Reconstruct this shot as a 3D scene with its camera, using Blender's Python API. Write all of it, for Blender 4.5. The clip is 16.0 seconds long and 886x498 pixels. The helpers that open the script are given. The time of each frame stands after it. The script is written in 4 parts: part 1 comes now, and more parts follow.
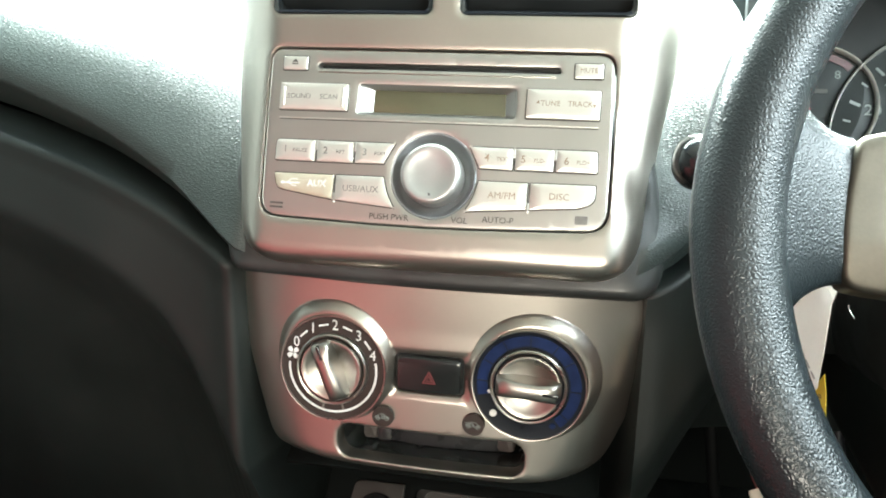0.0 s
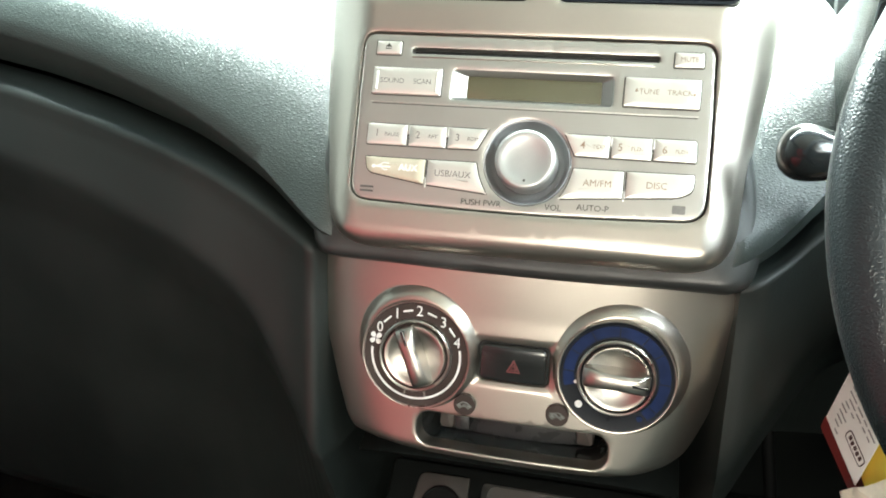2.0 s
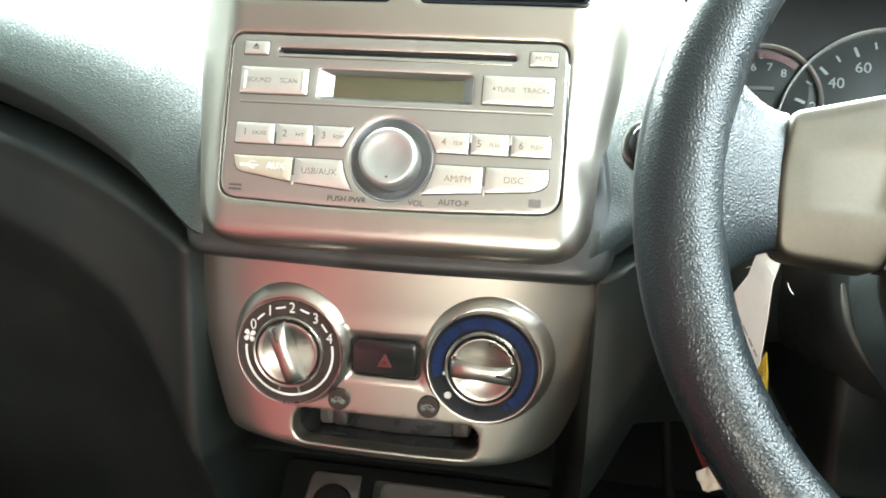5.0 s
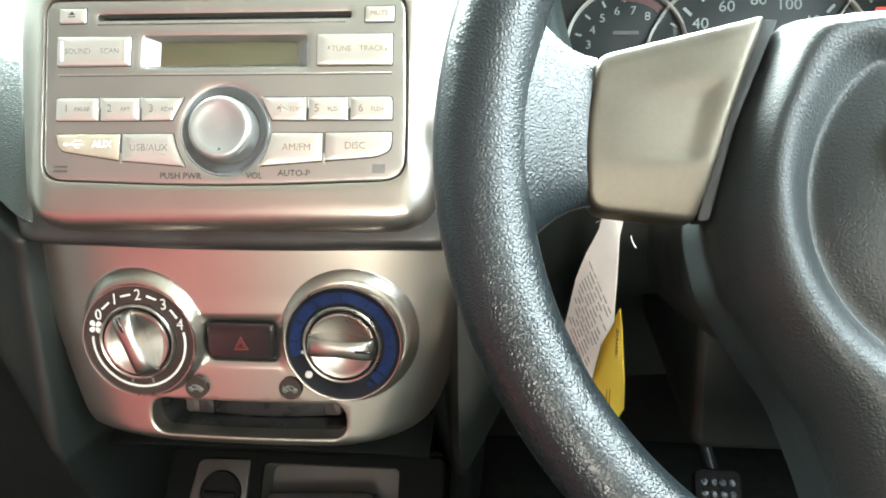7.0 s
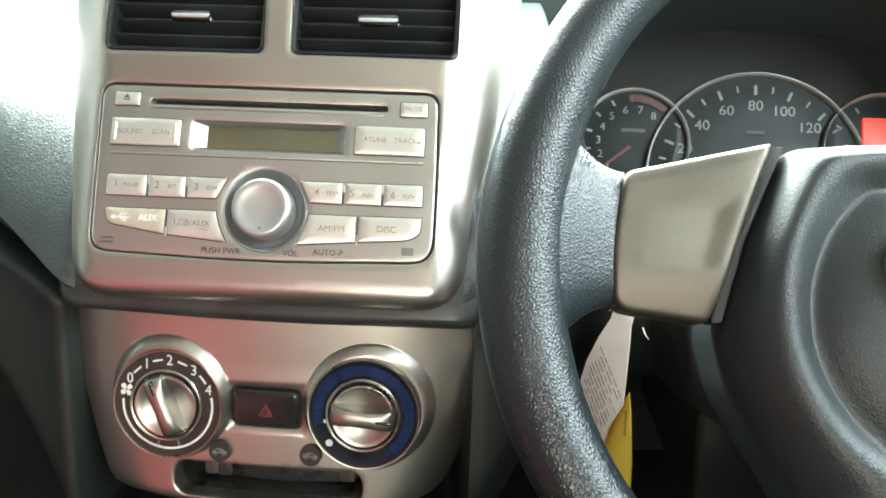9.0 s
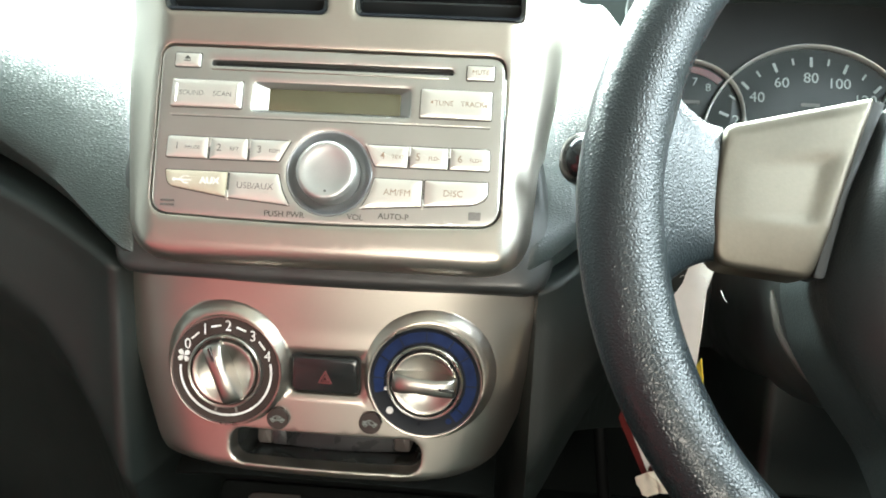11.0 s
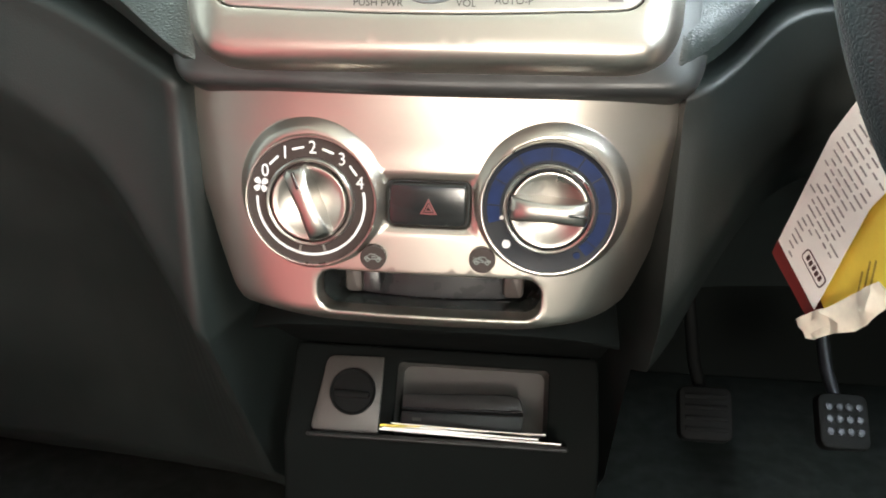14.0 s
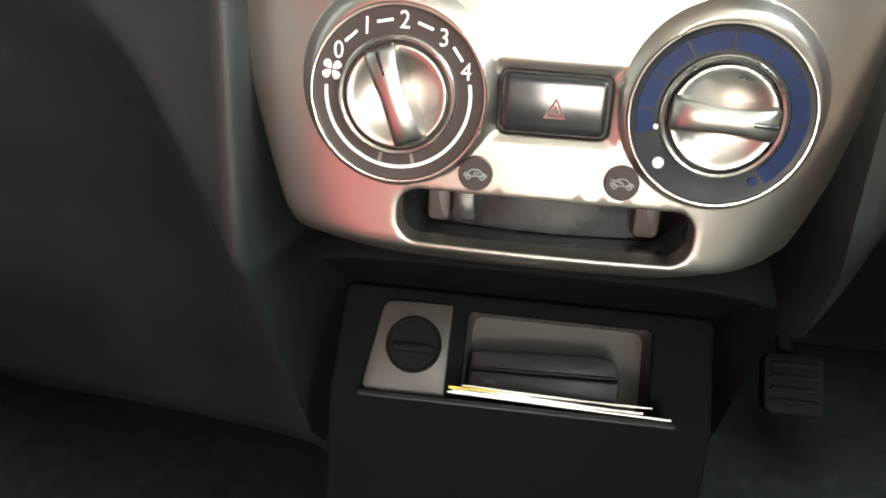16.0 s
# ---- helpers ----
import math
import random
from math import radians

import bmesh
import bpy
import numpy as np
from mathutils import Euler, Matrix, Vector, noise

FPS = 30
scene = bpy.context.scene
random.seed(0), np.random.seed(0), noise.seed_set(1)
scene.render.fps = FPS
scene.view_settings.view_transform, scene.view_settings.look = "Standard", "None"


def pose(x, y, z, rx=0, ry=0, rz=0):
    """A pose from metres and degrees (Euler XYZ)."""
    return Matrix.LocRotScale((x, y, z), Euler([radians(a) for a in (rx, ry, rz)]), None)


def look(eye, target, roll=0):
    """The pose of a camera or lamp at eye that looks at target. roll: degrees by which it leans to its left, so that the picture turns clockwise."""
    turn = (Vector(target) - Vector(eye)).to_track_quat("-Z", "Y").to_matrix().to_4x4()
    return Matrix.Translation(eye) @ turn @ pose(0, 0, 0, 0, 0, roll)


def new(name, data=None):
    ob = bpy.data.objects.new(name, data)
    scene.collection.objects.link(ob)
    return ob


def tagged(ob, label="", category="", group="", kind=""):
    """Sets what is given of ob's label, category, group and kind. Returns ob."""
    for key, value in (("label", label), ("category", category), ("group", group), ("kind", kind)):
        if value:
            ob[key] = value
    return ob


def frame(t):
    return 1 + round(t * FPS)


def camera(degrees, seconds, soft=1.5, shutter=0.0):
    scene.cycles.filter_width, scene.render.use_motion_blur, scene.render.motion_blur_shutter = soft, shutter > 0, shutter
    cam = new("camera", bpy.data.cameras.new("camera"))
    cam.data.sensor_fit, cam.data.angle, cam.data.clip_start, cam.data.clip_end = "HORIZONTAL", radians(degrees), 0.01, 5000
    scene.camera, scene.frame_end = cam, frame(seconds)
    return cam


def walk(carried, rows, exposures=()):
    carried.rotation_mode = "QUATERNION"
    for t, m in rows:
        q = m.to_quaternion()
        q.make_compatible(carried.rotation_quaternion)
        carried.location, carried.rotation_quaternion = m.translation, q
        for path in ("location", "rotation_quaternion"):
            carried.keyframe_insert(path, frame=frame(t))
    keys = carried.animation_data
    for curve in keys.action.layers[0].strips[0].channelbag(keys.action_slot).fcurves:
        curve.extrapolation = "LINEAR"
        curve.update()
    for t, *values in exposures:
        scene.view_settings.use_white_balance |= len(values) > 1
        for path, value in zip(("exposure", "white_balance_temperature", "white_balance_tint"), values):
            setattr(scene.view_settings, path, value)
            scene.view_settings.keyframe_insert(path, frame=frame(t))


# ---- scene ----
cam = camera(58.1, 16.0, soft=1.9)
PATH = [
    (0, (0.098, 0.049, 0.632), (-0.301, 1.927, 0.073), 0.6),
    (0.5, (0.089, 0.047, 0.633), (-0.33, 1.923, 0.079), 0.9),
    (1, (0.085, 0.046, 0.632), (-0.362, 1.914, 0.075), 0.9),
    (1.5, (0.069, 0.045, 0.627), (-0.379, 1.914, 0.076), 0.9),
    (2, (0.061, 0.039, 0.619), (-0.388, 1.912, 0.08), 1.7),
    (2.5, (0.074, 0.033, 0.61), (-0.369, 1.913, 0.09), 2.5),
    (3, (0.079, 0.034, 0.617), (-0.362, 1.919, 0.117), 2.7),
    (3.5, (0.085, 0.032, 0.616), (-0.35, 1.917, 0.108), 2.7),
    (4, (0.093, 0.031, 0.619), (-0.284, 1.929, 0.113), 3.2),
    (4.2, (0.097, 0.033, 0.619), (-0.257, 1.936, 0.117), 3.0),
    (6.3, (0.138, 0.057, 0.608), (-0.143, 1.947, 0.017), 0.2),
    (6.5, (0.148, 0.064, 0.609), (-0.113, 1.953, 0.006), -0.2),
    (7, (0.157, 0.068, 0.613), (-0.043, 1.965, 0.01), -0.9),
    (7.5, (0.145, 0.058, 0.622), (-0.032, 1.968, 0.054), -0.9),
    (8, (0.154, 0.05, 0.638), (-0.016, 1.981, 0.143), -0.4),
    (8.2, (0.152, 0.046, 0.64), (-0.007, 1.981, 0.159), 0.5),
    (10.3, (0.11, 0.04, 0.619), (-0.043, 1.981, 0.16), 2.3),
    (10.5, (0.106, 0.042, 0.619), (-0.038, 1.98, 0.145), 2.3),
    (11, (0.099, 0.039, 0.616), (-0.043, 1.976, 0.136), 2.3),
    (11.5, (0.088, 0.042, 0.609), (-0.049, 1.976, 0.12), 2.0),
    (12, (0.077, 0.049, 0.6), (-0.062, 1.972, 0.069), 1.6),
    (12.5, (0.072, 0.061, 0.592), (-0.099, 1.967, 0.012), 1.1),
    (13, (0.066, 0.065, 0.586), (-0.111, 1.962, -0.022), 0.9),
    (13.5, (0.059, 0.075, 0.566), (-0.122, 1.959, -0.082), 0.7),
    (14, (0.049, 0.093, 0.551), (-0.143, 1.953, -0.159), 0.7),
    (14.5, (0.033, 0.115, 0.538), (-0.172, 1.963, -0.199), 0.8),
    (15, (0.02, 0.136, 0.523), (-0.186, 1.982, -0.219), 2.3),
    (15.5, (0.007, 0.153, 0.511), (-0.183, 1.982, -0.276), 3.0),
    (16, (-0.003, 0.171, 0.504), (-0.197, 1.983, -0.321), 3.1),
]
walk(cam, [(t, look(eye, target, roll)) for t, eye, target, roll in PATH],
     exposures=[(0, 0.58, 6500, 6), (4, 0.62, 6500, 6), (6.3, 0.82, 6500, 6), (7.2, 0.85, 6500, 6), (8.0, 0.32, 6500, 6), (8.2, 0.32, 6500, 6),
                (10.3, 0.56, 6500, 6), (12, 0.70, 6500, 7), (14, 1.08, 6500, 10), (16, 1.22, 6500, 10)])

# ---- world and light ----
world = bpy.data.worlds.new("sky")
scene.world = world
world.use_nodes = True
sky = world.node_tree.nodes.new("ShaderNodeTexSky")
sky.sky_type, sky.sun_disc = "NISHITA", False
sky.sun_elevation, sky.sun_rotation = radians(55), radians(200)
back = world.node_tree.nodes["Background"]
back.inputs["Strength"].default_value = 0.07
world.node_tree.links.new(sky.outputs["Color"], back.inputs["Color"])


def sun_lamp():
    data = bpy.data.lights.new("sun", "SUN")
    data.energy, data.angle, data.color = 0.8, radians(12), (1.0, 0.96, 0.9)
    ob = new("sun", data)
    ob.matrix_world = look((0, 0, 4), (0.6, 2.0, 0))


def area_lamp(name, at, to, wide, high, watts, colour):
    """One area lamp: daylight through a window opening, or an added fill."""
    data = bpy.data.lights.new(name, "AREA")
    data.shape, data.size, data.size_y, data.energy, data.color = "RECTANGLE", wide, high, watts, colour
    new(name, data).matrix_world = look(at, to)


sun_lamp()
area_lamp("windscreen_light", (0.06, 0.84, 1.05), (0.05, 0.38, 0.45), 1.44, 0.50, 205, (0.86, 1.0, 0.97))
# added fill, standing in for the bright source low behind the camera
area_lamp("rear_fill_light", (0.26, -1.70, 0.59), (0.04, 0.45, 0.45), 0.56, 0.46, 21, (1.0, 0.92, 0.80))
area_lamp("side_window_light", (0.70, 0.16, 0.97), (0.0, 0.34, 0.66), 0.7, 0.34, 19, (0.82, 0.95, 1.0))
# added fill aimed upwards, brightens the lining on the driver's side
area_lamp("ceiling_fill_light", (0.70, -0.62, 0.93), (0.35, -0.58, 1.20), 0.7, 0.34, 15.0, (0.98, 1.0, 0.95))


# ---- materials ----
def material(name, colour, rough=0.5, metal=0.0, vary=0.12, scale=60.0, bump=0.0, bump_scale=300.0, bump_kind="noise",
             rough_vary=0.1, coat=0.0, emit=0.0, stretch=(1, 1, 1), specular=0.5, fine=0.25):
    m = bpy.data.materials.new(name)
    m.use_nodes = True
    n, l = m.node_tree.nodes, m.node_tree.links
    p = n["Principled BSDF"]
    p.inputs["Metallic"].default_value = metal
    p.inputs["Coat Weight"].default_value = coat
    p.inputs["Specular IOR Level"].default_value = specular
    at = n.new("ShaderNodeTexCoord")
    wide = n.new("ShaderNodeTexNoise")
    wide.inputs["Scale"].default_value, wide.inputs["Detail"].default_value = scale, 5
    l.new(at.outputs["Object"], wide.inputs["Vector"])
    grain = n.new("ShaderNodeTexNoise")
    grain.inputs["Scale"].default_value, grain.inputs["Detail"].default_value = scale * 18, 3
    l.new(at.outputs["Object"], grain.inputs["Vector"])
    both = n.new("ShaderNodeMath")
    both.operation = "MULTIPLY_ADD"
    l.new(grain.outputs["Fac"], both.inputs[0])
    both.inputs[1].default_value = fine
    l.new(wide.outputs["Fac"], both.inputs[2])
    ramp = n.new("ShaderNodeMapRange")
    ramp.inputs["From Min"].default_value, ramp.inputs["From Max"].default_value = 0.35 + fine * 0.4, 0.65 + fine * 0.6
    ramp.inputs["To Min"].default_value, ramp.inputs["To Max"].default_value = 1 - vary, 1 + vary
    l.new(both.outputs["Value"], ramp.inputs["Value"])
    mul = n.new("ShaderNodeVectorMath")
    mul.operation = "SCALE"
    mul.inputs[0].default_value = colour
    l.new(ramp.outputs["Result"], mul.inputs["Scale"])
    l.new(mul.outputs["Vector"], p.inputs["Base Color"])
    rr = n.new("ShaderNodeMapRange")
    rr.inputs["To Min"].default_value, rr.inputs["To Max"].default_value = max(rough - rough_vary, 0.03), rough + rough_vary
    rr.inputs["From Min"].default_value, rr.inputs["From Max"].default_value = 0.3, 0.7
    l.new(wide.outputs["Fac"], rr.inputs["Value"])
    l.new(rr.outputs["Result"], p.inputs["Roughness"])
    if bump:
        b = n.new("ShaderNodeBump")
        b.inputs["Strength"].default_value = bump
        b.inputs["Distance"].default_value = 0.0006
        mp = n.new("ShaderNodeMapping")
        mp.inputs["Scale"].default_value = stretch
        l.new(at.outputs["Object"], mp.inputs["Vector"])
        if bump_kind == "noise":
            t = n.new("ShaderNodeTexNoise")
            t.inputs["Scale"].default_value, t.inputs["Detail"].default_value = bump_scale, 3
            l.new(mp.outputs["Vector"], t.inputs["Vector"])
            l.new(t.outputs["Fac"], b.inputs["Height"])
        elif bump_kind == "pebble":
            warp = n.new("ShaderNodeTexNoise")
            warp.inputs["Scale"].default_value = bump_scale * 0.6
            l.new(mp.outputs["Vector"], warp.inputs["Vector"])
            shift = n.new("ShaderNodeVectorMath")
            shift.operation = "MULTIPLY_ADD"
            shift.inputs[1].default_value = (0.7 / bump_scale,) * 3
            l.new(warp.outputs["Color"], shift.inputs[0])
            l.new(mp.outputs["Vector"], shift.inputs[2])
            t = n.new("ShaderNodeTexVoronoi")
            t.feature = "DISTANCE_TO_EDGE"
            t.inputs["Scale"].default_value = bump_scale
            l.new(shift.outputs["Vector"], t.inputs["Vector"])
            flat = n.new("ShaderNodeMapRange")
            flat.interpolation_type = "SMOOTHSTEP"
            flat.inputs["From Max"].default_value = 0.34
            l.new(t.outputs["Distance"], flat.inputs["Value"])
            l.new(flat.outputs["Result"], b.inputs["Height"])
            b.inputs["Distance"].default_value = 0.16 / bump_scale
        else:
            warp = n.new("ShaderNodeTexNoise")
            warp.inputs["Scale"].default_value = bump_scale * 0.5
            l.new(mp.outputs["Vector"], warp.inputs["Vector"])
            shift = n.new("ShaderNodeVectorMath")
            shift.operation = "MULTIPLY_ADD"
            shift.inputs[1].default_value = (0.8 / bump_scale,) * 3
            l.new(warp.outputs["Color"], shift.inputs[0])
            l.new(mp.outputs["Vector"], shift.inputs[2])
            t = n.new("ShaderNodeTexVoronoi")
            t.feature = "F1"
            t.inputs["Scale"].default_value = bump_scale
            l.new(shift.outputs["Vector"], t.inputs["Vector"])
            inv = n.new("ShaderNodeMath")
            inv.operation = "SUBTRACT"
            inv.inputs[0].default_value = 1.0
            l.new(t.outputs["Distance"], inv.inputs[1])
            l.new(inv.outputs["Value"], b.inputs["Height"])
            b.inputs["Distance"].default_value = 0.45 / bump_scale
        l.new(b.outputs["Normal"], p.inputs["Normal"])
    if emit:
        p.inputs["Emission Color"].default_value = (*colour, 1)
        p.inputs["Emission Strength"].default_value = emit
    return m


SILVER = material("satin_silver_paint", (0.42, 0.388, 0.345), 0.345, 0.97, 0.025, 25, 0.02, 2500, rough_vary=0.012)
RADIO_SILVER = material("radio_silver_paint", (0.46, 0.445, 0.42), 0.34, 0.95, 0.025, 30, 0.02, 2500, rough_vary=0.012)
# hollow round the volume knob, its shade put into a darker grey
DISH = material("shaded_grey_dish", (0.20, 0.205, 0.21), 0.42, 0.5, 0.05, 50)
KNOB = material("satin_silver_knob", (0.42, 0.42, 0.41), 0.36, 0.8, 0.05, 60, rough_vary=0.05)
BUTTON = material("button_pale_silver", (0.64, 0.62, 0.575), 0.37, 0.82, 0.03, 60, 0.02, 2500, rough_vary=0.015)
AUX_BUTTON = material("button_cream_silver", (0.50, 0.46, 0.36), 0.40, 0.65, 0.06, 60, 0.02, 2500)
CHROME = material("satin_chrome", (0.36, 0.34, 0.31), 0.32, 1.0, 0.05, 60, rough_vary=0.06)
BRIGHT = material("bright_chrome", (0.75, 0.74, 0.72), 0.12, 1.0, 0.04, 60)
PAD = material("grained_dark_dash_plastic", (0.025, 0.033, 0.031), 0.39, 0.0, 0.10, 12, 0.52, 720, "pebble", 0.04, stretch=(0.5, 1.0, 1.0))
DASH = material("smooth_dark_dash_plastic", (0.0100, 0.0130, 0.0121), 0.46, 0.0, 0.12, 14, 0.2, 900, rough_vary=0.06, specular=0.38)
LEATHER = material("grained_wheel_leatherette", (0.0110, 0.0145, 0.0162), 0.30, 0.0, 0.12, 20, 0.40, 680, "pebble", 0.05, specular=0.38)
HUB = material("fine_grained_hub_plastic", (0.017, 0.0205, 0.021), 0.42, 0.0, 0.10, 20, 0.28, 640, "pebble", 0.05, specular=0.32)
SPOKE = material("worn_champagne_silver", (0.086, 0.076, 0.060), 0.44, 0.75, 0.14, 30, 0.05, 900, rough_vary=0.08)
BLACK = material("matt_black_plastic", (0.010, 0.011, 0.011), 0.5, 0.0, 0.15, 40, 0.1, 900, specular=0.3)
GLOSS = material("glossy_black_plastic", (0.012, 0.013, 0.013), 0.16, 0.0, 0.1, 40, rough_vary=0.05)
DIAL = material("dial_face_black", (0.034, 0.025, 0.022), 0.42, 0.0, 0.15, 40, rough_vary=0.06, specular=0.2)
BLUE = material("translucent_blue_ring", (0.010, 0.020, 0.064), 0.40, 0.0, 0.25, 90, rough_vary=0.05, specular=0.06)
DARKBLUE = material("dark_end_of_blue_ring", (0.008, 0.010, 0.014), 0.36, 0.0, 0.2, 60, specular=0.12)
WHITE = material("white_print", (0.64, 0.63, 0.61), 0.5, 0.0, 0.06, 200)
INK = material("dark_grey_print", (0.055, 0.052, 0.046), 0.6, 0.0, 0.1, 200)
PALE_INK = material("worn_grey_print", (0.15, 0.138, 0.125), 0.6, 0.0, 0.15, 400)
# print of the right-hand keys, coloured paler where the highlight washes it out
TAN_INK = material("washed_out_tan_print", (0.27, 0.19, 0.135), 0.6, 0.0, 0.15, 400)
RED = material("dark_red_mark", (0.13, 0.018, 0.020), 0.4, 0.0, 0.1, 200)
LCD = material("olive_lcd_glass", (0.076, 0.070, 0.042), 0.18, 0.0, 0.06, 30, rough_vary=0.03)
GAUGE = material("gauge_face", (0.010, 0.013, 0.013), 0.45, 0.0, 0.1, 40, specular=0.25)
DIM_RED = material("dim_red_zone", (0.05, 0.010, 0.010), 0.4, 0.0, 0.1, 200)
GAUGE_PRINT = material("gauge_print", (0.16, 0.18, 0.17), 0.5, 0.0, 0.05, 100)
# bright red with a slight emission added, for the panel in the side gauge
RED_GLOW = material("emissive_red", (0.85, 0.06, 0.04), 0.4, 0.0, 0.05, 80, emit=0.9)
PAPER = material("white_card", (0.84, 0.83, 0.79), 0.6, 0.0, 0.05, 60, 0.1, 400)
YELLOW = material("yellow_card", (0.80, 0.62, 0.08), 0.5, 0.0, 0.06, 60, 0.1, 400)
REDCARD = material("red_card", (0.13, 0.017, 0.016), 0.5, 0.0, 0.1, 60)
CARPET = material("dark_carpet", (0.023, 0.027, 0.025), 0.95, 0.0, 0.3, 50, 1.0, 900, specular=0.1)
TRIM = material("grey_cabin_trim", (0.026, 0.027, 0.026), 0.7, 0.0, 0.1, 10)
ROOF = material("roof_lining", (0.23, 0.225, 0.195), 0.9, 0.0, 0.08, 20, 0.3, 600)
SEAT = material("dark_red_seat_fabric", (0.10, 0.008, 0.010), 0.85, 0.0, 0.2, 30, 0.5, 700)
RUBBER = material("pedal_rubber", (0.0055, 0.006, 0.006), 0.65, 0.0, 0.15, 80, 0.3, 600, specular=0.08)
# black plastic taken darker still, with the shade under the dash in the colour
HOUSING = material("shaded_black_housing", (0.0042, 0.0053, 0.0050), 0.8, 0.0, 0.15, 40, 0.2, 900, specular=0.05)
CREAM = material("cream_torn_paper", (0.76, 0.72, 0.60), 0.6, 0.0, 0.10, 120, 0.3, 500)
TAG_INK = material("grey_tag_print", (0.27, 0.255, 0.245), 0.6, 0.0, 0.2, 300)
STAMP_INK = material("brown_stamp_ink", (0.055, 0.020, 0.018), 0.6, 0.0, 0.2, 300)
GOLD_INK = material("dark_gold_print", (0.32, 0.23, 0.04), 0.6, 0.0, 0.2, 300)
EDGE_GLINT = material("edge_highlight_grey", (0.085, 0.076, 0.066), 0.45, 0.0, 0.2, 60, 0.2, 900)
SLOT = material("glossy_grey_slot_lining", (0.036, 0.038, 0.037), 0.24, 0.0, 0.2, 60, rough_vary=0.06)
POST = material("satin_grey_post", (0.080, 0.070, 0.063), 0.55, 0.3, 0.1, 60)
BOX = material("satin_black_box", (0.016, 0.016, 0.016), 0.40, 0.0, 0.15, 60, specular=0.35)
RAIL = material("dark_grey_rail", (0.022, 0.022, 0.023), 0.30, 0.0, 0.2, 60, specular=0.35)
BAND = material("satin_dark_band", (0.022, 0.0235, 0.0228), 0.42, 0.0, 0.1, 30, 0.1, 900)
STUD = material("dim_steel_stud", (0.018, 0.020, 0.023), 0.4, 0.5, 0.1, 80)
# darker copy of the radio silver, holds down the glare on the bezel's slope
BEZEL = material("shaded_silver_bezel", (0.30, 0.295, 0.28), 0.42, 0.8, 0.04, 40)
GREY_PLATE = material("grey_socket_plate", (0.040, 0.038, 0.034), 0.5, 0.0, 0.1, 40, 0.2, 900)


# ---- mesh tools ----
def thing(name, label, category, m=None, group="", kind=""):
    ob = new(name)
    ob.empty_display_size = 0.02
    ob.matrix_world = m if m is not None else Matrix()
    return tagged(ob, label, category, group, kind)


def mesh_of(bm, mat, sharp=38.0):
    bmesh.ops.recalc_face_normals(bm, faces=bm.faces)
    for f in bm.faces:
        f.smooth = True
    for e in bm.edges:
        if len(e.link_faces) == 2 and e.calc_face_angle(0) > radians(sharp):
            e.smooth = False
    me = bpy.data.meshes.new("mesh")
    bm.to_mesh(me)
    bm.free()
    me.materials.append(mat)
    return me


def part(name, bm, mat, parent=None, label="", sharp=38.0):
    """Links a bmesh as one mesh object under a thing or a part."""
    me = mesh_of(bm, mat, sharp) if isinstance(bm, bmesh.types.BMesh) else bm
    me.name = name
    ob = new(name, me)
    ob.parent = parent
    return tagged(ob, label)


def rrect(cx, cy, w, h, r, n=5):
    """A rounded rectangle, anticlockwise."""
    r, out = min(r, w / 2 - 1e-6, h / 2 - 1e-6), []
    for k, (sx, sy) in enumerate(((1, 1), (-1, 1), (-1, -1), (1, -1))):
        for i in range(n + 1):
            a = radians(90 * k + 90 * i / n)
            out.append((cx + sx * (w / 2 - r) + r * math.cos(a), cy + sy * (h / 2 - r) + r * math.sin(a)))
    return out


def disc(cx, cy, r, n=48):
    return [(cx + r * math.cos(2 * math.pi * i / n), cy + r * math.sin(2 * math.pi * i / n)) for i in range(n)]


def rounded(pts, r, n=4):
    """Rounds the corners of a polygon; r is one radius or one for each corner."""
    rs, out = (r if isinstance(r, (list, tuple)) else [r] * len(pts)), []
    for i, p in enumerate(pts):
        p, a, b = Vector(p), Vector(pts[i - 1]), Vector(pts[(i + 1) % len(pts)])
        d = min(rs[i], (a - p).length * 0.48, (b - p).length * 0.48)
        if d < 1e-6:
            out.append(tuple(p))
            continue
        s, e = p + (a - p).normalized() * d, p + (b - p).normalized() * d
        for k in range(n + 1):
            t = k / n
            out.append(tuple((1 - t) ** 2 * s + 2 * t * (1 - t) * p + t * t * e))
    return out


def area_of(loop):
    a = np.array(loop)
    b = np.roll(a, -1, 0)
    return 0.5 * float((a[:, 0] * b[:, 1] - b[:, 0] * a[:, 1]).sum())


def inset(loop, d):
    """Moves a closed anticlockwise loop inwards by d."""
    a = np.array(loop, float)
    e1, e2 = a - np.roll(a, 1, 0), np.roll(a, -1, 0) - a
    n1 = np.stack([-e1[:, 1], e1[:, 0]], 1) / np.maximum(np.linalg.norm(e1, axis=1, keepdims=True), 1e-9)
    n2 = np.stack([-e2[:, 1], e2[:, 0]], 1) / np.maximum(np.linalg.norm(e2, axis=1, keepdims=True), 1e-9)
    n = n1 + n2
    n /= np.maximum((n * n1).sum(1, keepdims=True), 0.35)
    return a + n * d


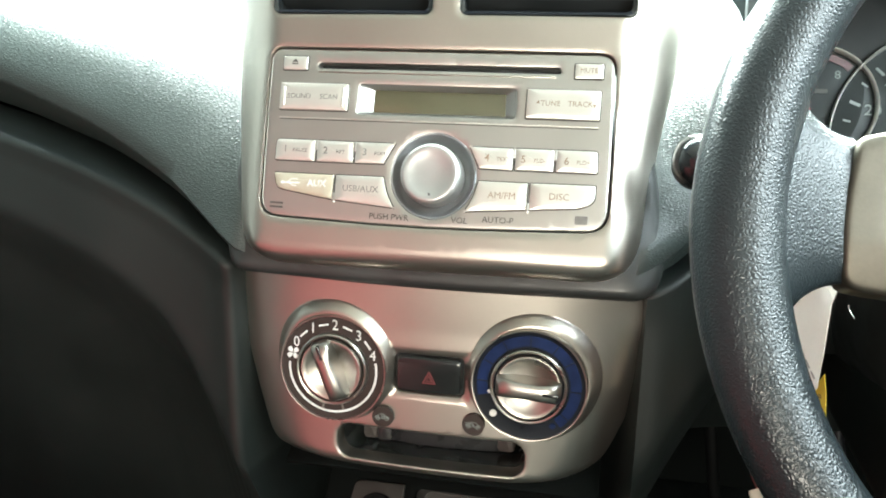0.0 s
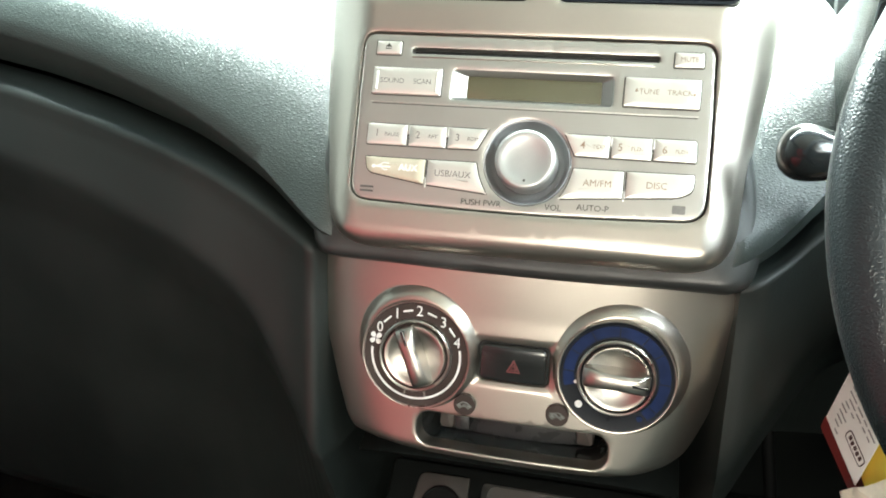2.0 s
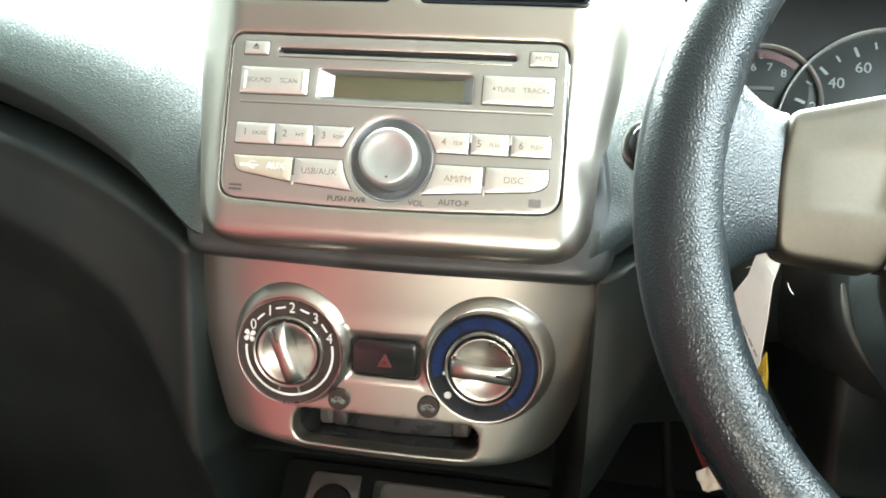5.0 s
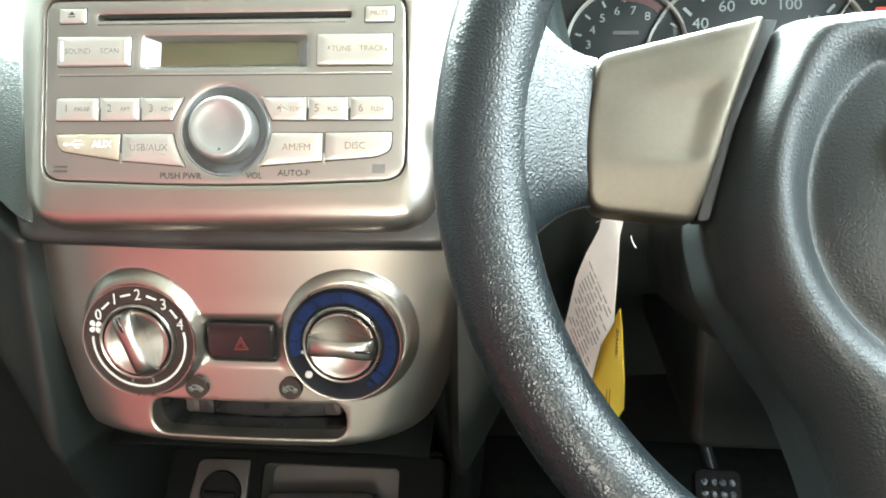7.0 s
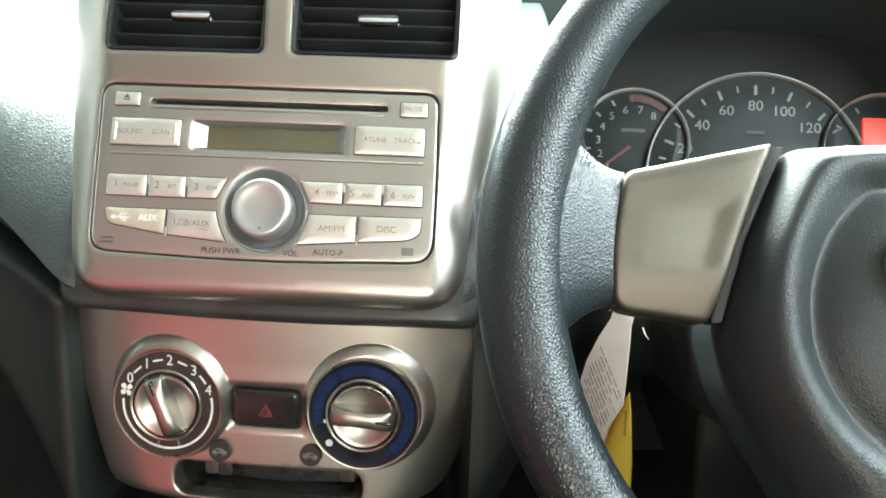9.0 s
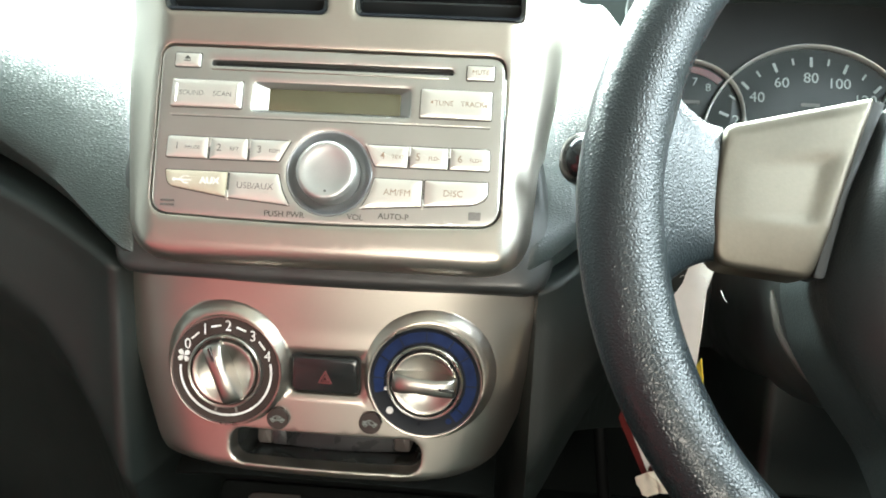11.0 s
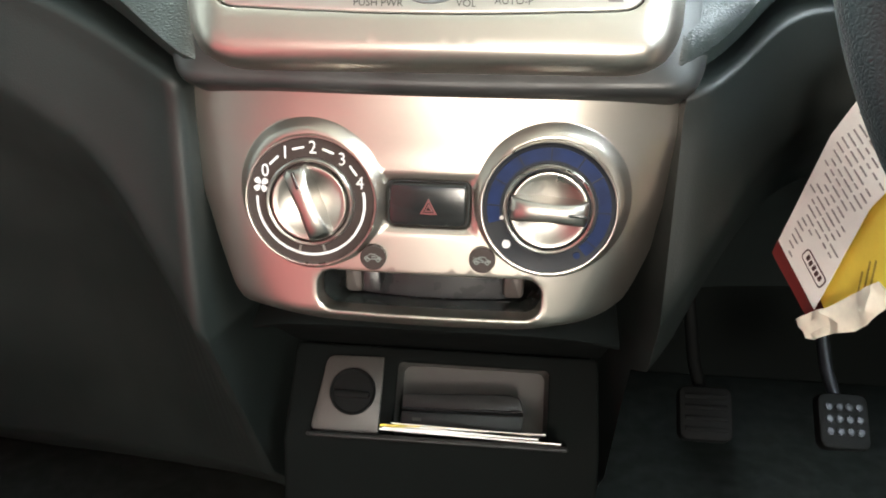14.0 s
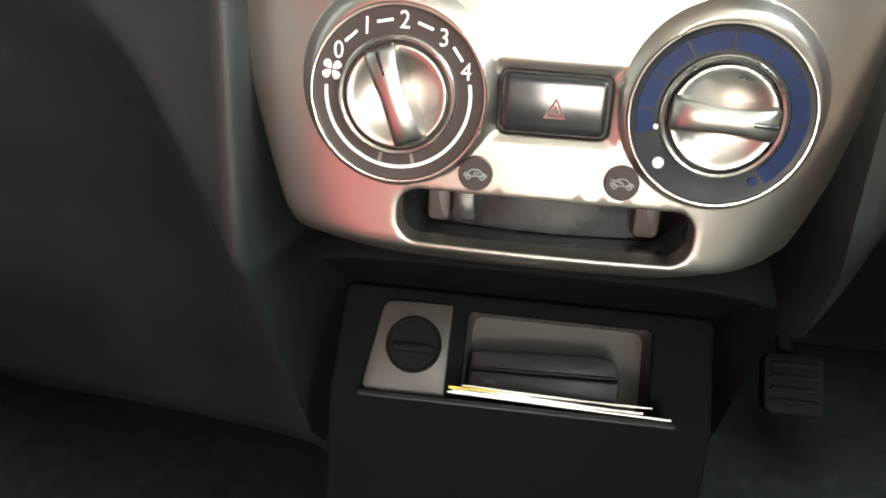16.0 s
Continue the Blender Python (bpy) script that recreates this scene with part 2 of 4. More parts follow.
def slab(loop, w0, w1, r=0.0005, bm=None, dome=0.0, tilt=None):
    """A plate with the outline loop from w0 to w1, its front edge rounded by r."""
    bm = bm or bmesh.new()
    if area_of(loop) < 0:
        loop = loop[::-1]
    rows = [(0, w0), (0, w1 - r), (r * 0.3, w1 - r * 0.3), (r, w1)] if r else [(0, w0), (0, w1)]
    rings = []
    for d, w in rows:
        rings.append([bm.verts.new((u, v, w + (tilt(u, v) if tilt and w != w0 else 0))) for u, v in (inset(loop, d) if d else loop)])
    for a, b in zip(rings, rings[1:]):
        for i in range(len(a)):
            bm.faces.new((a[i - 1], a[i], b[i], b[i - 1]))
    if dome:
        c = np.mean([v.co[:] for v in rings[-1]], axis=0)
        last = rings[-1]
        for k in (0.66, 0.33):
            nxt = [bm.verts.new((c[0] + (v.co.x - c[0]) * k, c[1] + (v.co.y - c[1]) * k, v.co.z + dome * (1 - k * k))) for v in rings[-1]]
            for i in range(len(last)):
                bm.faces.new((last[i - 1], last[i], nxt[i], nxt[i - 1]))
            last = nxt
        bm.faces.new(last)
    else:
        bm.faces.new(rings[-1])
    bm.faces.new(rings[0][::-1])
    return bm


def lathe(profile, n=64, cx=0.0, cy=0.0, bm=None, a0=0.0, a1=360.0, caps=True):
    """Turns a profile of (radius, w) round the axis through (cx, cy)."""
    bm, whole = bm or bmesh.new(), a1 - a0 >= 359.9
    count = n if whole else n + 1
    rings = []
    for r, w in profile:
        rings.append([bm.verts.new((cx + r * math.cos(a), cy + r * math.sin(a), w))
                      for a in (radians(a0 + (a1 - a0) * i / n) for i in range(count))])
    for a, b in zip(rings, rings[1:]):
        for i in range(0 if whole else 1, count):
            bm.faces.new((a[i - 1], a[i], b[i], b[i - 1]))
    if whole and caps:
        for ring in (rings[0], rings[-1]):
            if profile[rings.index(ring)][0] > 1e-5:
                bm.faces.new(ring)
    elif not whole:
        for i in (0, count - 1):
            bm.faces.new([ring[i] for ring in rings])
    return bm


def loft(rows, closed=False, bm=None):
    """A skin over rows of points."""
    bm = bm or bmesh.new()
    grid = [[bm.verts.new(p) for p in row] for row in rows]
    for a, b in zip(grid, grid[1:]):
        for i in range(0 if closed else 1, len(a)):
            bm.faces.new((a[i - 1], a[i], b[i], b[i - 1]))
    return bm


def sweep(points, radii, n=14, bm=None, squash=1.0, ends=True):
    """A tube along points with a radius at each; round ends."""
    bm, pts = bm or bmesh.new(), [Vector(p) for p in points]
    rows, side = [], None
    for i, p in enumerate(pts):
        t = (pts[min(i + 1, len(pts) - 1)] - pts[max(i - 1, 0)]).normalized()
        side = (t.orthogonal() if side is None else side - t * side.dot(t)).normalized()
        up = t.cross(side)
        rows.append([p + radii[i] * (math.cos(a) * side + squash * math.sin(a) * up) for a in (2 * math.pi * k / n for k in range(n))])
    grid = [[bm.verts.new(p) for p in row] for row in rows]
    for a, b in zip(grid, grid[1:]):
        for k in range(n):
            bm.faces.new((a[k - 1], a[k], b[k], b[k - 1]))
    if ends:
        bm.faces.new(grid[0]), bm.faces.new(grid[-1])
    return bm


def box(cx, cy, cz, sx, sy, sz, r=0.002, bm=None):
    return slab(rrect(cx, cy, sx, sy, r * 1.5, 3), cz - sz / 2, cz + sz / 2, r, bm)


def far_from(pts, loop):
    """Distance of points from a closed loop."""
    a = np.array(loop)
    b = np.roll(a, -1, 0)
    d = b - a
    best = np.full(len(pts), 1e9)
    for p0, dd in zip(a, d):
        q = pts - p0
        t = np.clip((q @ dd) / max(dd @ dd, 1e-12), 0, 1)
        best = np.minimum(best, np.hypot(*(q - t[:, None] * dd).T))
    return best


def within_loop(pts, loop):
    a = np.array(loop)
    b = np.roll(a, -1, 0)
    hit = np.zeros(len(pts), bool)
    for (x0, y0), (x1, y1) in zip(a, b):
        if y0 == y1:
            continue
        cross = (y0 > pts[:, 1]) != (y1 > pts[:, 1])
        hit ^= cross & (pts[:, 0] < (x1 - x0) * (pts[:, 1] - y0) / (y1 - y0) + x0)
    return hit


def resample(loop, step):
    out = []
    for i, p in enumerate(loop):
        q = loop[(i + 1) % len(loop)]
        k = max(1, int(math.hypot(q[0] - p[0], q[1] - p[1]) / step + 0.5))
        out += [(p[0] + (q[0] - p[0]) * j / k, p[1] + (q[1] - p[1]) * j / k) for j in range(k)]
    return out


def sheet(outer, holes, height, step=0.006, edge=0.006, hole_edge=0.0015, depth=0.02, hole_depth=0.012, guides=()):
    """A moulded panel: a skin over the outline with holes, its height given by height(u, v), its edges rolled back and walled."""
    from mathutils.geometry import delaunay_2d_cdt
    outer = resample(outer if area_of(outer) > 0 else outer[::-1], step * 0.7)
    holes = [resample(h if area_of(h) > 0 else h[::-1], step * 0.5) for h in holes]
    pts, edges = [], []
    for loop in [outer] + holes:
        n = len(pts)
        pts += [tuple(p) for p in loop]
        edges += [(n + i, n + (i + 1) % len(loop)) for i in range(len(loop))]
    extra = [inset(outer, edge * k) for k in (0.12, 0.35, 0.65, 1.0)]
    extra += [inset(h, -hole_edge * k) for h in holes for k in (0.3, 1.0)]
    u0, v0 = np.min(outer, 0)
    u1, v1 = np.max(outer, 0)
    g = np.stack(np.meshgrid(np.arange(u0, u1, step), np.arange(v0, v1, step)), -1).reshape(-1, 2)
    g = g + np.random.RandomState(3).uniform(-0.1, 0.1, g.shape) * step
    keep = within_loop(g, outer) & (far_from(g, outer) > edge * 1.25)
    for h in holes:
        keep &= ~within_loop(g, h) & (far_from(g, h) > hole_edge * 1.8)
    for ring in guides:
        ring = np.array(ring)
        extra.append(ring)
        keep &= np.min(np.hypot(g[:, None, 0] - ring[None, :, 0], g[:, None, 1] - ring[None, :, 1]), 1) > step * 0.45
    ex = np.concatenate(extra)
    ok = within_loop(ex, outer) & (far_from(ex, outer) > edge * 0.08)
    for h in holes:
        ok &= ~within_loop(ex, h) & (far_from(ex, h) > hole_edge * 0.2)
    pts += [tuple(p) for p in np.concatenate([ex[ok], g[keep]])]
    verts, _, faces, *_ = delaunay_2d_cdt([Vector(p) for p in pts], edges, [], 0, 1e-7)
    a = np.array([tuple(v) for v in verts])
    d, dh = far_from(a, outer), np.full(len(a), 1.0)
    for h in holes:
        dh = np.minimum(dh, far_from(a, h))

    def roll(x, r):
        return np.where(x < r, -(r - np.sqrt(np.maximum(r * r - (r - np.minimum(x, r)) ** 2, 0))), 0)

    w = np.array([height(u, v) for u, v in a]) + roll(d, edge) + roll(dh, hole_edge)
    bm = bmesh.new()
    vs = [bm.verts.new((u, v, z)) for (u, v), z in zip(a, w)]
    mid = np.array([a[list(f)].mean(0) for f in faces])
    ok = within_loop(mid, outer)
    for h in holes:
        ok &= ~within_loop(mid, h)
    for f, k in zip(faces, ok):
        if k:
            try:
                bm.faces.new([vs[i] for i in f])
            except ValueError:
                pass
    rim = [e for e in bm.edges if len(e.link_faces) == 1]
    lower = {}
    for e in rim:
        for v in e.verts:
            if v not in lower:
                p = np.array([[v.co.x, v.co.y]])
                deep = depth if far_from(p, outer)[0] < 1e-5 else hole_depth
                lower[v] = bm.verts.new((v.co.x, v.co.y, v.co.z - deep))
    for e in rim:
        p, q = e.verts
        bm.faces.new((p, q, lower[q], lower[p]))
    loose = [v for v in bm.verts if not v.link_faces]
    bmesh.ops.delete(bm, geom=loose, context="VERTS")
    return bm


def lettering(text, size, u, v, w, mat, parent, name="lettering", turn=0.0, wide=1.0, thick=0.00008, heavy=0.0):
    """Words in the built-in font, centred on (u, v), lying at w."""
    data = bpy.data.curves.new("font", "FONT")
    data.body, data.size, data.align_x, data.align_y, data.extrude = text, size, "CENTER", "CENTER", thick
    data.offset, data.resolution_u = heavy, 3
    temp = bpy.data.objects.new("font", data)
    scene.collection.objects.link(temp)
    bpy.context.view_layer.update()
    me = bpy.data.meshes.new_from_object(temp.evaluated_get(bpy.context.evaluated_depsgraph_get()))
    bpy.data.objects.remove(temp)
    me.transform(pose(u, v, w, 0, 0, turn) @ Matrix.Diagonal((wide, 1, 1, 1)))
    me.materials.clear()
    me.materials.append(mat)
    return part(name, me, mat, parent)


def plane_at(x, y, z, lean, turn=0.0):
    """A pose whose x runs across the car, y up the leaning face and z out of it, towards the cabin."""
    return pose(x, y, z, 90 - lean, 0, turn)


RADIO_AT = plane_at(0, 0.467, 0.565, 20)
CLIMATE_AT = plane_at(0, 0.456, 0.43, 5)
POCKET_AT = plane_at(0, 0.54, 0.27, 35)
WHEEL_AT = plane_at(0.3015, 0.3439, 0.5626, 21.7)
CLUSTER_AT = plane_at(0.30, 0.60, 0.60, 20)
MM = 0.001


def mm(*pts):
    return [(u * MM, v * MM) for u, v in pts]


# ---- cabin shell ----
def wall_panel(name, cx, cy, cz, sx, sy, sz, mat, label, category="wall"):
    return tagged(part(name, box(cx, cy, cz, sx, sy, sz, 0.004), mat), label, category, kind="structure")


wall_panel("floor", 0, -0.35, -0.02, 1.50, 2.9, 0.04, CARPET, "dark carpeted car floor", "floor")
# firewall in the housing black: the footwell's shade is in its colour
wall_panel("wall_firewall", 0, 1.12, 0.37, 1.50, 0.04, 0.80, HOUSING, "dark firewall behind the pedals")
wall_panel("ceiling", 0, -0.72, 1.24, 1.46, 2.10, 0.04, ROOF, "pale grey roof lining of the car", "ceiling")
for side, where in ((-1, "passenger"), (1, "driver")):
    wall_panel("wall_" + where + "_side", side * 0.76, -0.35, 0.36, 0.06, 2.9, 0.76, TRIM, "dark grey door trim under the side windows")
    wall_panel("wall_" + where + "_pillar", side * 0.74, -0.62, 0.98, 0.05, 0.16, 0.48, TRIM, "grey trimmed pillar between the side windows")
    wall_panel("wall_" + where + "_rail", side * 0.74, -0.72, 1.19, 0.05, 2.1, 0.06, TRIM, "grey trimmed rail over the side windows")
# unseen panel, added to keep light out on the passenger side
wall_panel("wall_passenger_blocker", -0.745, -0.42, 0.95, 0.02, 2.3, 0.44, TRIM, "dark panel added out of view to block the passenger side windows")
wall_panel("wall_rear", 0, -1.80, 0.23, 1.46, 0.05, 0.50, TRIM, "grey trim under the rear window")
wall_panel("wall_rear_header", 0, -1.76, 1.19, 1.46, 0.06, 0.08, TRIM, "grey trim over the rear window")


# ---- dashboard ----
EDGE_X = [-0.75, -0.55, -0.352, -0.302, -0.23, -0.20, -0.17, -0.142, -0.112, -0.09, -0.05, 0.0, 0.06, 0.098, 0.118, 0.131, 0.144, 0.171, 0.20, 0.30, 0.75]
EDGE_Z = [0.625, 0.610, 0.578, 0.566, 0.547, 0.536, 0.523, 0.508, 0.495, 0.4935, 0.493, 0.493, 0.494, 0.4955, 0.497, 0.501, 0.508, 0.535, 0.537, 0.535, 0.54]
EDGE_Y = [0.56, 0.535, 0.513, 0.508, 0.497, 0.490, 0.481, 0.470, 0.455, 0.446, 0.4415, 0.440, 0.4415, 0.448, 0.458, 0.466, 0.477, 0.494, 0.505, 0.52, 0.54]


def eased(x, xs, ys):
    """The curve through xs, ys at x, softened."""
    return float(np.mean([np.interp(x + d, xs, ys) for d in (-0.012, -0.008, -0.004, 0, 0.004, 0.008, 0.012)]))


def edge_at(x):
    return eased(x, EDGE_X, EDGE_Y), eased(x, EDGE_X, EDGE_Z)


def columns():
    fine = np.arange(-0.40, 0.2501, 0.006)
    return [-0.75, -0.68, -0.6, -0.53, -0.46, -0.43] + list(fine) + [0.28, 0.33, 0.4, 0.5, 0.62, 0.75]


def upper_pad():
    rows = []
    for x in columns():
        y, z = edge_at(x)
        y += float(np.interp(abs(x - 0.003), [0.094, 0.112], [0.019, 0.0]))
        top = float(np.interp(x, [-0.75, 0.168, 0.190, 0.75], [0.655, 0.655, 0.550, 0.550]))
        r = float(np.interp(abs(x - 0.003), [0.10, 0.16, 0.30], [0.004, 0.018, 0.028]))
        row = [(x, y + 0.06, z + 0.006), (x, y + 0.03, z + 0.002), (x, y + r * 1.05, z), (x, y + r * 0.98, z + r * 0.05)]
        row += [(x, y + 0.0006 + r * 0.96 * (1 - f) ** 1.15, z + r * f) for f in (0.2, 0.4, 0.6, 0.8, 0.93)]
        z0, yy, zz = z + r, y + 0.0006, z + r
        for k in range(1, 19):
            f = k / 18
            nz = z0 + (top - z0) * (1 - (1 - f) ** 1.7)
            turn = 26 + 60 * (((nz + zz) / 2 - z0) / (top - z0)) ** 1.75
            yy, zz = yy + (nz - zz) * math.tan(radians(min(turn, 84))), nz
            row.append((x, yy, zz))
        y1 = yy
        row += [(x, y1 + 0.06, top + 0.003), (x, y1 + 0.18, top + 0.012), (x, 1.10, top + 0.05)]
        rows.append(row)
    return loft(rows)


FOLD_X = [-0.75, -0.55, -0.40, -0.32, -0.267, -0.22, -0.178, -0.152, -0.138, -0.117, -0.09, 0.09, 0.12, 0.14, 0.155, 0.173, 0.20, 0.30, 0.75]
FOLD_Z = [0.570, 0.555, 0.535, 0.515, 0.497, 0.479, 0.453, 0.412, 0.380, 0.345, 0.335, 0.345, 0.366, 0.408, 0.433, 0.464, 0.480, 0.480, 0.485]


def lower_dash():
    """A standing band under the pad, a soft fold, and the face that draws back below it."""
    rows = []
    for x in columns():
        y, z = edge_at(x)
        fold = eased(x, FOLD_X, FOLD_Z)
        y += float(np.interp(abs(x - 0.004), [0.104, 0.111, 0.118, 0.130] if x > 0 else [0.115, 0.119, 0.122, 0.128], [0.11, 0.03, 0.006, 0.0]))
        y -= float(np.interp(-x, [0.14, 0.22, 0.35], [0.0, 0.011, 0.016]))
        row = [(x, y + 0.05, z - 0.004), (x, y + 0.020, z - 0.006), (x, y + 0.008, z - 0.008), (x, y + 0.0045, z - 0.0110), (x, y + 0.0042, z - 0.0140), (x, y + 0.0060, z - 0.020)]
        for k in range(1, 7):
            t = k / 6
            row.append((x, y + 0.0060 - 0.003 * t, z - 0.020 - (z - 0.020 - fold) * t))
        row += [(x, y + 0.0046, fold - 0.006), (x, y + 0.0075, fold - 0.012), (x, y + 0.0125, fold - 0.021), (x, y + 0.025, fold - 0.042)]
        row += [(x, y + 0.042, fold - 0.07), (x, y + 0.09, 0.20), (x, y + 0.16, 0.13), (x, 0.95, 0.10)] if x < 0.12 else [(x, y + 0.11, fold - 0.055), (x, y + 0.18, 0.305), (x, y + 0.24, 0.30), (x, 1.08, 0.30)]
        rows.append(row)
    return loft(rows)


def console():
    """The housing under the climate panel, round the socket plate and the tray."""
    outline = rounded(mm((-104, -170), (108, -170), (104, 38), (-98, 38)), 0.006)
    return sheet(outline, [rrect(0.022, 0.004, 0.100, 0.049, 0.004)], lambda u, v: 0.6 * min(0.0, v + 0.024), 0.008, 0.003, 0.001, 0.05, 0.045)


def overhang():
    """The roof over the socket plate, up to the lower edge of the climate panel."""
    rows = []
    for u in np.linspace(-1, 1, 25):
        x = 0.004 + u * 0.100
        k = 1 - 0.18 * abs(u) ** 5
        rows.append([(x, 0.040, -0.010), (x, 0.038, 0.001), (x, 0.0385, 0.04), (x, 0.0375, 0.09 * k), (x, 0.0345, 0.113 * k), (x, 0.0315, 0.1175 * k), (x, 0.0325, 0.1205 * k), (x, 0.0355, 0.1200 * k), (x, 0.06, 0.10 * k)])
    return loft(rows)


dashboard = thing("dashboard", "dark grey grained plastic dashboard sweeping out from the silver centre stack", "dashboard")
part("upper_pad", upper_pad(), PAD, dashboard, "dark grey pad with leather-like grain and a curled lower edge", 60)
part("lower_panel", lower_dash(), DASH, dashboard, "smooth dark grey lower dash with a rolled top ridge", 60)

# ---- silver surround of the radio and the vents ----
trim_ob = thing("centre_stack_trim", "satin silver plastic surround of the car radio and air vents", "dash trim", RADIO_AT)
VENTS = ((-49.0, 92.0), (59.0, 93.0))
trim_line = rounded(mm((-107, -68.5), (115, -66.5), (120, 0), (131, 60), (142, 160), (-142, 160), (-131, 60), (-119, -5)), [0.030, 0.028, 0.03, 0.03, 0.02, 0.02, 0.03, 0.03], 8)
RADIO_LINE = rounded(mm((-93.5, -43.0), (2.5, -45.8), (98.5, -41.5), (98.5, 3), (97.0, 52.6), (-95.5, 53.0), (-94.5, 0)), [0.011, 0.05, 0.012, 0.05, 0.009, 0.009, 0.05], 6)
vent_lines = [rrect(c * MM, 0.112, w * MM, 0.081, 0.004) for c, w in VENTS]


def trim_height(u, v):
    fall = 3.0 * max(0.0, abs(u - 0.003) - 0.096) ** 1.4
    roll = 0.10 * max(0.0, v - 0.054) - 1.3 * max(0.0, -0.058 - v) ** 1.35
    return 0.0015 - 0.06 * (u - 0.003) ** 2 - fall + roll


part("surround", sheet(trim_line, [RADIO_LINE] + vent_lines, trim_height, 0.004, 0.009, 0.0010, 0.03, 0.022), SILVER, trim_ob, sharp=30)

lip_line = rounded(mm((-117, -74.5), (4, -77.5), (124, -74.5), (131, -52), (124, -15), (118, 10), (-114, 10), (-119, -10), (-124, -52)), [0.02, 0.05, 0.02, 0.03, 0.02, 0.01, 0.01, 0.02, 0.03], 6)
part("lower_lip", sheet(lip_line, [], lambda u, v: -0.0125 - 3.0 * max(0.0, abs(u - 0.003) - 0.108) ** 1.5, 0.008, 0.006, 0.002, 0.03, 0.01), BAND, trim_ob, "smooth dark band under the silver surround", 55)


def air_vent(c, w):
    u = c * MM
    vent = thing("air_vent", "black dashboard air vent with horizontal slats and a chrome tab", "air vent", RADIO_AT, "air vents")
    lining = slab(rrect(u, 0.112, (w - 0.6) * MM, 0.0804, 0.004), -0.045, -0.0405, 0.0005)
    part("back_panel", lining, BLACK, vent)
    rim_out, rim_in = rrect(u, 0.112, (w - 0.4) * MM, 0.0806, 0.0040), rrect(u, 0.112, (w - 4.5) * MM, 0.0765, 0.0030)
    bm = bmesh.new()
    loops = [[bm.verts.new((p[0], p[1], h)) for p in lp] for lp, h in ((rim_out, -0.04), (rim_out, 0.0035), (rim_in, 0.0025), (rim_in, -0.04))]
    for a, b in zip(loops, loops[1:]):
        for i in range(len(a)):
            bm.faces.new((a[i - 1], a[i], b[i], b[i - 1]))
    part("frame", bm, GLOSS, vent)
    for k in range(8):
        bm = slab(rrect(0, 0, (w - 5) * MM, 0.0125, 0.0008, 2), -0.0007, 0.0007, 0.0003)
        bmesh.ops.transform(bm, verts=bm.verts, matrix=pose(u, (79.5 + 9.2 * k) * MM, -0.0075, 62, 0, 0))
        part("slat", bm, GLOSS if k % 2 else BLACK, vent)
    bm = slab(rrect(0, 0, 0.0235, 0.006, 0.0028), 0, 0.004, 0.0014)
    bmesh.ops.transform(bm, verts=bm.verts, matrix=pose(u + 0.001, 0.0935, -0.0030, -20, 0, 0))
    part("tab", bm, BRIGHT, vent, "small chrome adjusting tab")


for c, w in VENTS:
    air_vent(c, w)


# ---- car radio ----
radio = thing("car_radio", "silver double-height car radio with a round volume knob and blank display", "car radio", RADIO_AT)
KC = (4.4, -16.2)


def face_height(u, v):
    d = math.hypot(u / MM - KC[0], v / MM - KC[1])
    dish = -0.0070 * max(0.0, 1 - (d / 23.6) ** 10) if d < 23.5 else 0.0
    return -0.0002 + dish


cd_line = rounded(mm((-66, 41.3), (68.5, 41.3), (68.8, 42.8), (68.0, 44.6), (-65.5, 44.6), (-66.5, 43)), 0.0008, 2)
lcd_line = rounded(mm((-41.8, 16.2), (46.3, 16.4), (46.0, 32.8), (-41.4, 33.0)), 0.002, 3)
inner_line = inset(RADIO_LINE, 0.0007)
part("faceplate", sheet([tuple(p) for p in inner_line], [cd_line, lcd_line, disc(KC[0] * MM, KC[1] * MM, 0.0234, 72)], face_height, 0.0045, 0.0014, 0.0008, 0.02, 0.012), RADIO_SILVER, radio)
part("disc_slot_lining", slab(rrect(1.2 * MM, 43 * MM, 0.1345, 0.0034, 0.001), -0.012, -0.0060, 0.0002), BLACK, radio)
part("slot_lip", slab(rounded(mm((-66, 38.9), (66, 38.9), (66, 39.6), (-66, 39.6)), 0.0003), -0.001, 0.0005, 0.0003), CHROME, radio)

# display: sloping bezel round the olive glass
bm = bmesh.new()
lcd_glass = rounded(mm((-33.6, 18.4), (40.2, 18.6), (40.0, 30.8), (-33.6, 31.0)), 0.0008, 3)
outer_l, inner_l = lcd_line, lcd_glass
ra = [bm.verts.new((u, v, -0.0006)) for u, v in outer_l]
rb = [bm.verts.new((u, v, -0.0055)) for u, v in inner_l]
for i in range(len(ra)):
    bm.faces.new((ra[i - 1], ra[i], rb[i], rb[i - 1]))
display = part("display_bezel", bm, BEZEL, radio)
part("display_glass", slab(lcd_glass, -0.008, -0.0052, 0.0002), LCD, display, "blank olive display glass")
part("groove", slab(rounded(mm((-86, 11.8), (90, 12.2), (90, 12.6), (-86, 12.2)), 0.0001, 1), -0.002, 0.00002, 0), INK, radio)
part("groove", slab(rounded(mm((-87, 12.7), (90, 13.1), (90, 13.5), (-87, 13.1)), 0.0001, 1), -0.002, 0.0003, 0.0002), BUTTON, radio)


